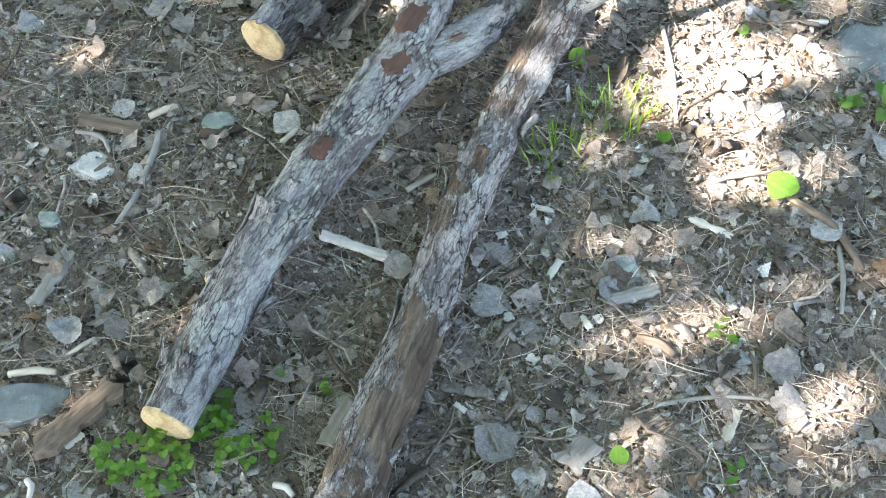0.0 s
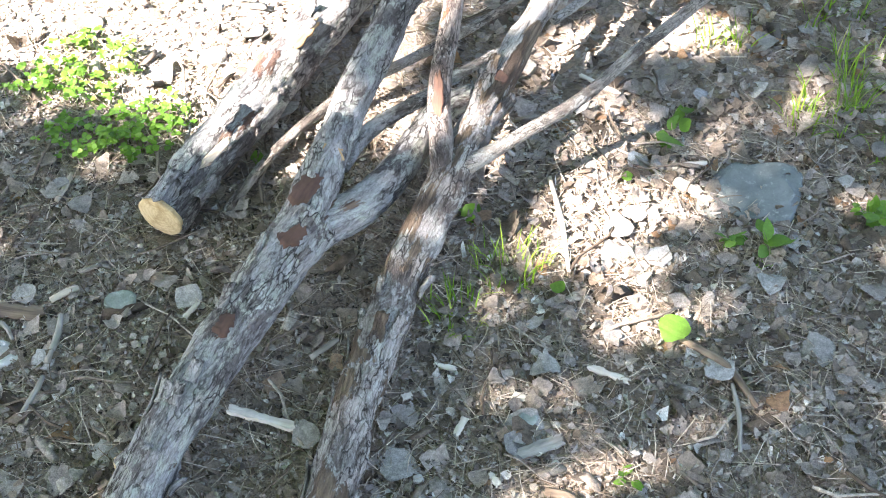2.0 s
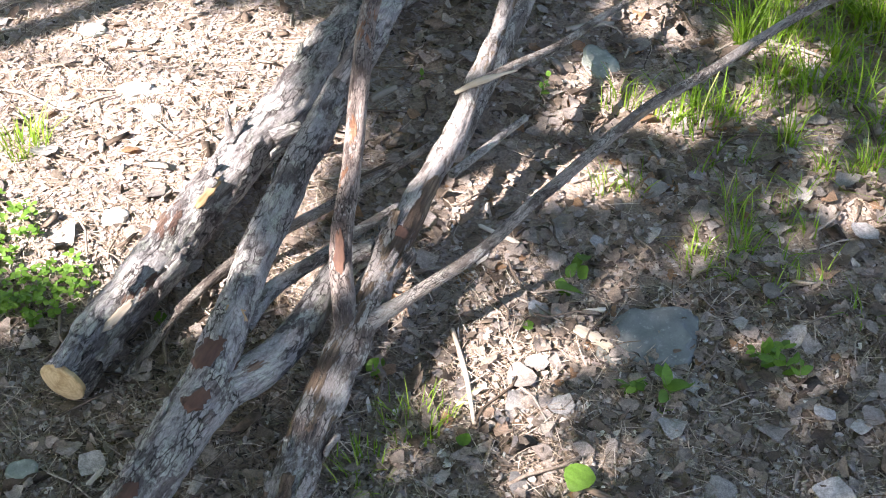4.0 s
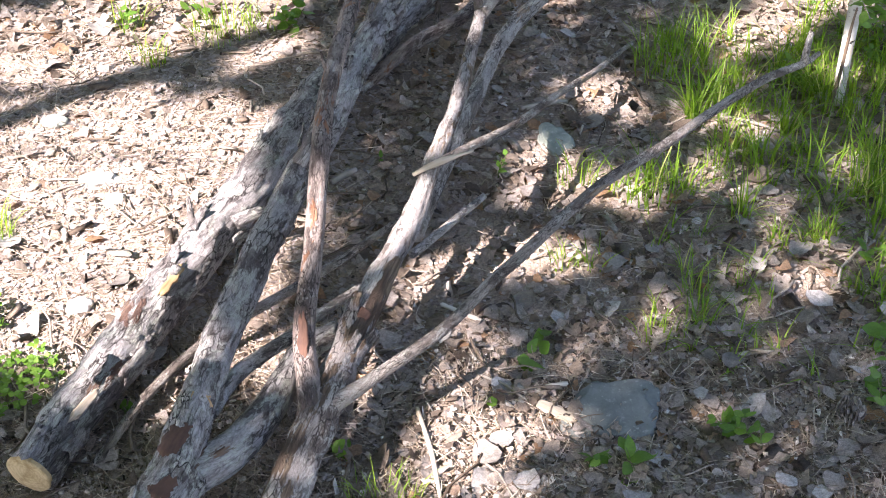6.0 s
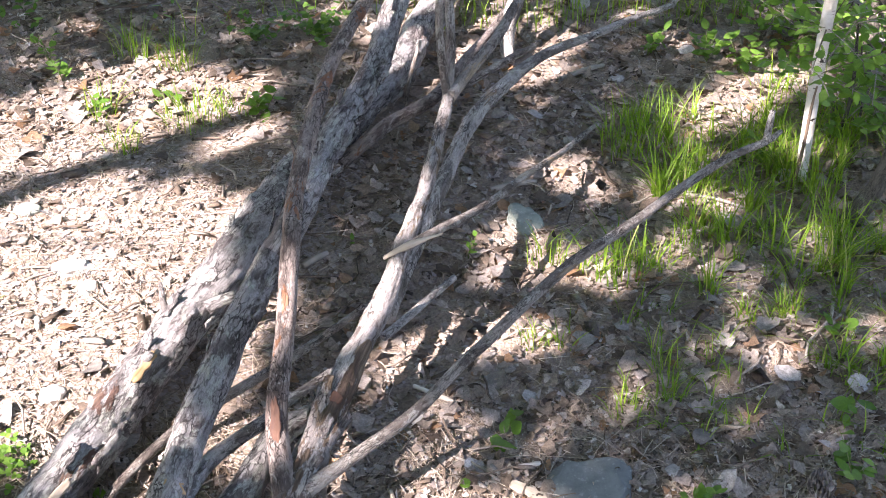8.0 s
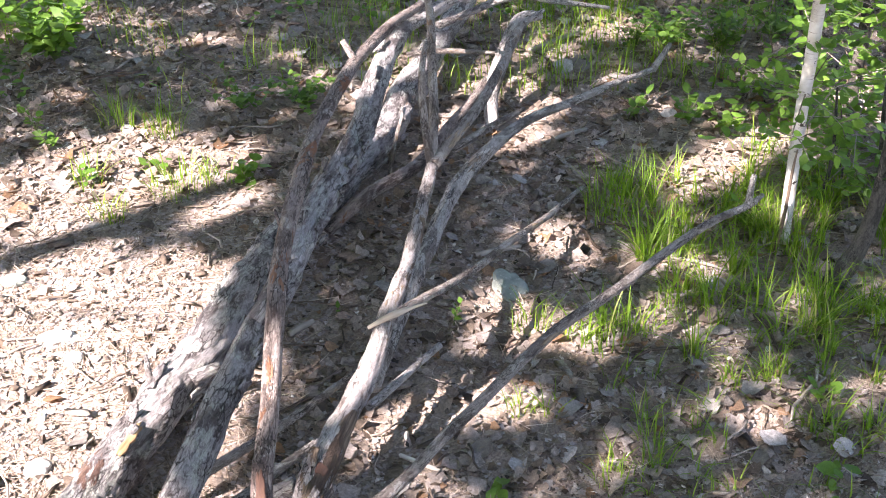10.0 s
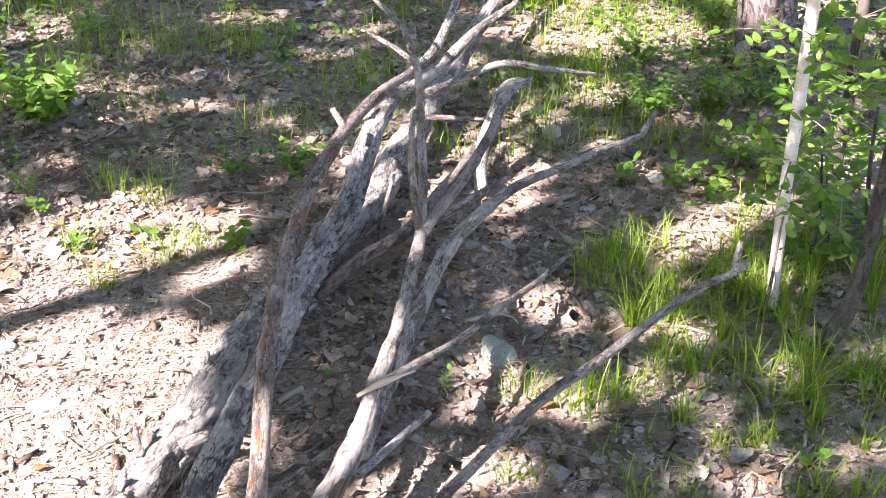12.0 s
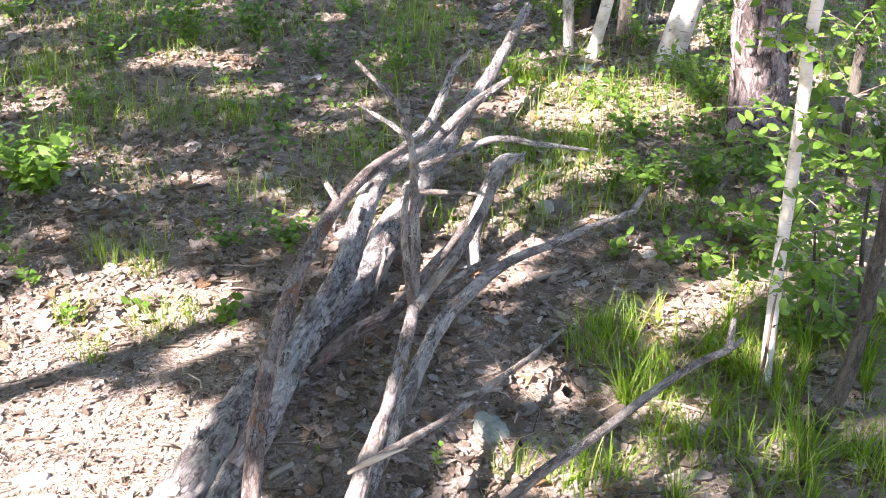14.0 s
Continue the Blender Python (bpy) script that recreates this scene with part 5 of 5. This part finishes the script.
birch = [(1.299, 2.009, 0.000), (1.313, 2.060, 0.160), (1.319, 2.080, 0.415), (1.327, 2.100, 0.705), (1.336, 2.120, 0.911)]
birch.append((birch[-1][0] + 0.12, 2.2, 1.9))
top, trunk = standing_stem("young_birch", birch, [0.0135, 0.0145, 0.0145, 0.014, 0.0135, 0.011], BIRCH, "slim young white birch leaning beside the pile", "tree", "", 24, 0.0006, 0.0012, 0, 2.0)
leafy_twigs(top, trunk, [(1.313, 2.060, 0.251), (1.318, 2.070, 0.363), (1.324, 2.090, 0.480), (1.329, 2.100, 0.652), (1.329, 2.100, 0.832)], 8, 0.21, 0.036, GREEN, 1)
standing_stem("dead_sapling", [(1.271, 1.974, 0.000), (1.287, 2.000, 0.076), (1.298, 2.020, 0.186), (1.307, 2.030, 0.239)], [0.005, 0.0045, 0.0035, 0.002], WOOD_ROT, "dark dead sapling standing against the birch", "sapling", "", 8, 0.0008, 0.001, 0, 9.0)
bent = [(1.364, 1.835, 0.000), (1.423, 1.860, 0.090), (1.458, 1.900, 0.196), (1.483, 1.940, 0.345), (1.501, 1.970, 0.481), (1.500, 2.000, 0.755)]
standing_stem("bent_sapling", bent, [0.026, 0.019, 0.018, 0.017, 0.016, 0.013], BARK_SAPLING, "bent grey sapling stem rising from the grass", "tree", "", 20, 0.0008, 0.002, 0, 3.0)
dark = [(1.515, 2.306, 0.000), (1.595, 2.500, 0.103), (1.596, 2.500, 0.317), (1.601, 2.520, 0.540), (1.623, 2.550, 0.762), (1.657, 2.600, 0.954)]
top, trunk = standing_stem("dark_sapling", dark, [0.014, 0.016, 0.016, 0.015, 0.013, 0.01], BARK_SAPLING, "dark slender sapling with bright spring leaves", "tree", "", 16, 0.0006, 0.0015, 0, 4.0)
leafy_twigs(top, trunk, [(1.596, 2.500, 0.170), (1.594, 2.500, 0.333), (1.595, 2.500, 0.518), (1.598, 2.500, 0.680), (1.603, 2.500, 0.737)], 11, 0.26, 0.038, GREEN, 2)
shrub = [(1.525, 2.564, 0.000), (1.536, 2.750, 0.145), (1.491, 2.750, 0.317)]
top, trunk = standing_stem("leafy_shrub", shrub, [0.008, 0.006, 0.004], BARK_SAPLING, "leafy green shrub growing round the birch", "shrub", "", 8, 0, 0, 0, 5.0)
leafy_twigs(top, trunk, [(1.536, 2.600, -0.003), (1.466, 2.650, 0.042), (1.438, 2.700, 0.121), (1.537, 2.750, 0.197), (1.573, 2.600, 0.066), (1.495, 2.750, 0.284)], 12, 0.2, 0.034, GREEN, 3)
shrub = [(1.623, 2.299, 0.000), (1.602, 2.300, 0.181), (1.593, 2.300, 0.368)]
top, trunk = standing_stem("leafy_shrub", shrub, [0.008, 0.006, 0.004], BARK_SAPLING, "leafy green shrub behind the bent sapling", "shrub", "", 8, 0, 0, 0, 6.0)
leafy_twigs(top, trunk, [(1.612, 2.300, 0.067), (1.540, 2.300, 0.167), (1.612, 2.300, 0.291), (1.524, 2.300, 0.460)], 11, 0.18, 0.036, GREEN, 4)
shrub = [(1.44, 2.18, 0.0), (1.45, 2.19, 0.14), (1.44, 2.21, 0.30)]
top, trunk = standing_stem("leafy_shrub", shrub, [0.006, 0.005, 0.003], BARK_SAPLING, "small leafy shrub between the birch and a sapling", "shrub", "", 8, 0, 0, 0, 8.0)
leafy_twigs(top, trunk, [(1.44, 2.18, 0.05), (1.45, 2.19, 0.14), (1.46, 2.2, 0.22), (1.44, 2.21, 0.30)], 8, 0.15, 0.036, GREEN, 6)
pine = [(1.627, 3.310, 0.000), (1.654, 3.420, 0.063), (1.643, 3.420, 0.247), (1.631, 3.420, 0.452)]
pine += [(pine[-1][0] + 0.06, 3.46, 1.5), (pine[-1][0] + 0.15, 3.5, 4.0)]
pine_top, _ = standing_stem("pine_tree", pine, [0.105, 0.088, 0.084, 0.08, 0.078, 0.06], BARK_PINE, "old pine trunk with rough plated bark", "tree", "", 64, 0.005, 0.006, 0.007, 7.0, 0.012)


rp = random.Random(8)
for i in range(46):
    a, t = rp.uniform(2.6, 6.6), rp.uniform(0.08, 2.9)
    k = int(t)
    c = Vector(pine[k]).lerp(Vector(pine[k + 1]), t - k)
    out = Vector((math.cos(a), math.sin(a), 0))
    bark_flake(pine_top, c + out * (0.09 if t < 1 else 0.083), (0, 0, 1), out, rp.uniform(0.04, 0.08), rp.uniform(0.02, 0.035), BARK_PINE, 100 + i)


def far_stem(x0, y0, x1, radius, mat, label, seed):
    a = Vector((x0, y0, ground_z(x0, y0) - 0.01))
    lean = x1
    pts = [a, a + Vector((0.25 * lean, 0.02, 0.4)), a + Vector((0.55 * lean, 0.03, 0.9)), a + Vector((lean * 1.6, 0.1, 2.6))]
    standing_stem("birch_tree", [tuple(p) for p in pts], [radius * 1.2, radius, radius * 0.95, radius * 0.7], mat, label, "tree", "trees behind the pile", 18, 0.001, 0.003, 0, seed, 0.03)


WHITE = "white birch trunk leaning among undergrowth"
GREYT = "slim grey trunk standing behind the pile"
far_stem(1.496, 4.050, 0.42, 0.044, BIRCH, WHITE, 11)
far_stem(1.221, 4.087, 0.35, 0.02, BIRCH, WHITE, 12)
far_stem(1.149, 4.165, -0.05, 0.018, BARK_GREY, GREYT, 13)
far_stem(1.244, 4.465, 0.02, 0.03, BARK_SAPLING, GREYT, 14)
far_stem(1.391, 4.332, 0.06, 0.028, BARK_SAPLING, GREYT, 15)
far_stem(1.457, 4.390, 0.2, 0.02, BARK_GREY, GREYT, 16)
far_stem(1.312, 4.559, -0.03, 0.02, BARK_SAPLING, GREYT, 17)

# ---- unseen trees added on the sunny side, crowns laid out to shade the floor ----
# floor ellipses (x, y, rx, ry) that the added crowns leave sunlit
GAPS = [(-0.43, 3.17, 0.14, 0.12), (0.62, 1.75, 0.11, 0.13), (0.76, 2.05, 0.09, 0.09), (-0.10, 1.14, 0.08, 0.09), (0.27, 0.97, 0.09, 0.10), (0.26, 0.75, 0.06, 0.06), (0.54, 1.50, 0.11, 0.10), (-0.32, 1.66, 0.58, 0.46), (0.10, 1.22, 0.10, 0.11), (0.29, 1.25, 0.07, 0.08), (0.390, 1.150, 0.20, 0.12), (0.441, 0.915, 0.09, 0.11), (0.302, 1.077, 0.09, 0.07),
        (0.446, 0.846, 0.07, 0.14), (0.401, 1.092, 0.15, 0.10), (0.594, 1.458, 0.07, 0.06), (0.662, 1.492, 0.06, 0.05), (0.526, 1.962, 0.05, 0.06),
        (-0.492, 2.320, 0.29, 0.19), (-0.143, 2.412, 0.26, 0.18), (1.189, 2.338, 0.13, 0.10), (1.167, 3.686, 0.36, 0.24), (1.104, 3.182, 0.13, 0.10),
        (0.891, 3.021, 0.10, 0.10), (0.56, 2.70, 0.30, 0.27), (0.464, 1.444, 0.12, 0.10), (0.652, 1.293, 0.08, 0.05), (0.521, 0.851, 0.06, 0.09), (0.438, 1.027, 0.10, 0.08), (0.623, 1.183, 0.07, 0.05), (2.0, 3.85, 0.16, 0.16), (1.75, 2.62, 0.18, 0.15), (2.1, 2.9, 0.14, 0.14), (-0.50, 3.32, 0.18, 0.14), (-0.241, 2.574, 0.2, 0.09), (1.291, 2.429, 0.1, 0.08), (1.72, 4.4, 0.26, 0.26),
        (-0.789, 3.816, 0.16, 0.12), (-0.046, 3.850, 0.16, 0.08), (-0.292, 4.156, 0.18, 0.08), (0.304, 3.732, 0.14, 0.07), (-0.886, 4.608, 0.2, 0.12), (1.08, 1.95, 0.07, 0.06),
        (1.35, 2.12, 0.08, 0.08), (0.98, 1.70, 0.06, 0.05), (0.643, 0.427, 0.045, 0.06), (1.395, 2.481, 0.09, 0.09), (-0.391, 3.305, 0.12, 0.06), (0.243, 2.862, 0.10, 0.06)]
# floor ellipses that the added crowns keep dark
SHADE = [(0.25, 1.74, 0.10, 0.26), (0.34, 2.1, 0.10, 0.18), (0.14, 1.45, 0.05, 0.10), (0.49, 1.95, 0.06, 0.17), (0.19, 1.36, 0.06, 0.13), (0.40, 2.33, 0.07, 0.1), (-0.25, 0.69, 0.1, 0.09), (-0.26, 0.67, 0.12, 0.1), (-0.28, 0.55, 0.42, 0.42), (0.05, 0.5, 0.22, 0.4), (1.7, 2.12, 0.12, 0.12), (1.6, 2.02, 0.1, 0.1)]
STEMS = [(-3.6, -3.2), (-2.2, -4.6), (-4.2, 0.7), (-0.9, -5.2), (-5.2, 1.2)]


def shade_trees():
    """Unseen broadleaf trees added to the left and behind: trunks, limbs and crowns of many leaves, set to keep GAPS
    sunlit and SHADE dark.
    """
    rnd = random.Random(77)
    crowns = [Heap() for _ in STEMS]
    tips = [[] for _ in STEMS]
    leaf = [leaf_shape(rnd, 1.0, 1.5, 0.3, 0.05, [(0, 0), (0.36, 0.42), (0, 1.0)]) for _ in range(12)]
    made = 0
    while made < 54000:
        x, y = rnd.uniform(-3.4, 5.4), rnd.uniform(-2.8, 9.0)
        inner = -1.6 < x < 3.2 and -0.8 < y < 6.4
        if not inner and noise.noise((x * 0.9, y * 0.9, 5.0)) + 0.3 * noise.noise((x * 4, y * 4, 2.0)) < 0.08:
            continue
        edge = 1 + 0.35 * noise.noise((x * 7, y * 7, 1.0)) + 0.25 * noise.noise((x * 19, y * 19, 3.0))
        shady = any(((x - a) / c) ** 2 + ((y - b) / d) ** 2 < 1 for a, b, c, d in SHADE)
        if not shady and any(((x - a) / c) ** 2 + ((y - b) / d) ** 2 < 1.1 * edge for a, b, c, d in GAPS) and not (x > 0.2 and y < 1.4 and rnd.random() < 0.24):
            continue
        if not shady and x > 0.12 and y < 1.0 and rnd.random() < 0.2:
            continue
        if not shady and y > 2.4 and noise.noise((x * 3.1, y * 3.1, 9.0)) + 0.5 * noise.noise((x * 9, y * 9, 4.0)) < -0.42:
            continue
        if not shady and x > 0.62 and 1.25 < y < 2.5 and noise.noise((x * 5, y * 5, 12.0)) + 0.6 * noise.noise((x * 13, y * 13, 2.0)) < -0.33:
            continue
        if not shady and y > 1.25 and noise.noise((x * 10, y * 10, 6.0)) + 0.5 * noise.noise((x * 22, y * 22, 1.0)) < (-0.24 if y > 2.5 else -0.30):
            continue
        h = rnd.uniform(2.6, 4.4) + (0.9 + noise.noise((x * 0.8, y * 0.8, 3.0)) if rnd.random() < 0.35 else 0.0)
        p = Vector((x, y, 0)) - LIGHT * (h / -LIGHT.z)
        i = min(range(len(STEMS)), key=lambda k: (p.x - STEMS[k][0]) ** 2 + (p.y - STEMS[k][1]) ** 2)
        m = np.array(Euler((rnd.uniform(-1.2, 1.2), rnd.uniform(-1.2, 1.2), rnd.uniform(0, 6.283))).to_matrix()) * rnd.uniform(0.07, 0.12)
        v, f = rnd.choice(leaf)
        crowns[i].add(v @ m.T + np.array(p), f)
        if rnd.random() < 0.0035:
            tips[i].append(p)
        made += 1
    # extra leaves aimed along the sun to darken each SHADE ellipse
    for a, b, c, d in SHADE:
        for _ in range(int(c * d * 2200)):
            t, r = rnd.uniform(0, 6.283), math.sqrt(rnd.random())
            p = Vector((a + c * r * math.cos(t), b + d * r * math.sin(t), 0)) - LIGHT * (rnd.uniform(2.6, 3.6) / -LIGHT.z)
            m = np.array(Euler((rnd.uniform(-1, 1), rnd.uniform(-1, 1), rnd.uniform(0, 6.283))).to_matrix()) * rnd.uniform(0.05, 0.09)
            v, f = rnd.choice(leaf)
            i = min(range(len(STEMS)), key=lambda k: (p.x - STEMS[k][0]) ** 2 + (p.y - STEMS[k][1]) ** 2)
            crowns[i].add(v @ m.T + np.array(p), f)
    for (x, y), heap, ends in zip(STEMS, crowns, tips):
        top = thing("unseen_shade_tree", (x, y, 0), "unseen broadleaf tree added to cast the dappled shade", "tree", "trees on the sunny side")
        part("trunk", tube("trunk", [(x, y, -0.02), (x + 0.05, y, 2), (x, y + 0.08, 4.2), (x + 0.1, y, 6.2)], [0.11, 0.09, 0.07, 0.03], BARK_SAPLING, 14, 0.15, 0.003, 0.01)[0], top)
        wood = Heap()
        for e in ends:
            z = max(1.8, e.z - 1.0)
            rod(wood, [(x, y, z), (x + 0.5 * (e.x - x), y + 0.5 * (e.y - y), z + 0.65 * (e.z - z)), tuple(e)], 0.008, 0.003)
        if heap.n:
            if wood.n:
                tagged(part("limb_spray", wood.mesh("limb_spray", BARK_SAPLING), top), kind="stuff")
            tagged(part("crown", heap.mesh("crown", GREEN_DEEP), top), kind="stuff")


shade_trees()
# an unseen trunk, its lean solved so that its long shadow falls along BAND
BAND = Vector((0.84, 0.545, 0))
foot = Vector((-0.52, 2.03, 0)) - BAND * 2.4
rise = -LIGHT / -LIGHT.z
rise = rise + BAND * -(rise.x * BAND.x + rise.y * BAND.y)
standing_stem("shadow_band_trunk", [tuple(foot + rise * z) for z in (-0.02, 1.0, 2.2, 3.6)], [0.05, 0.045, 0.042, 0.035], BARK_SAPLING, "unseen leaning trunk added to cast the shadow band", "tree", "trees on the sunny side", 16, 0.001, 0.004, 0, 21.0, 0.06)
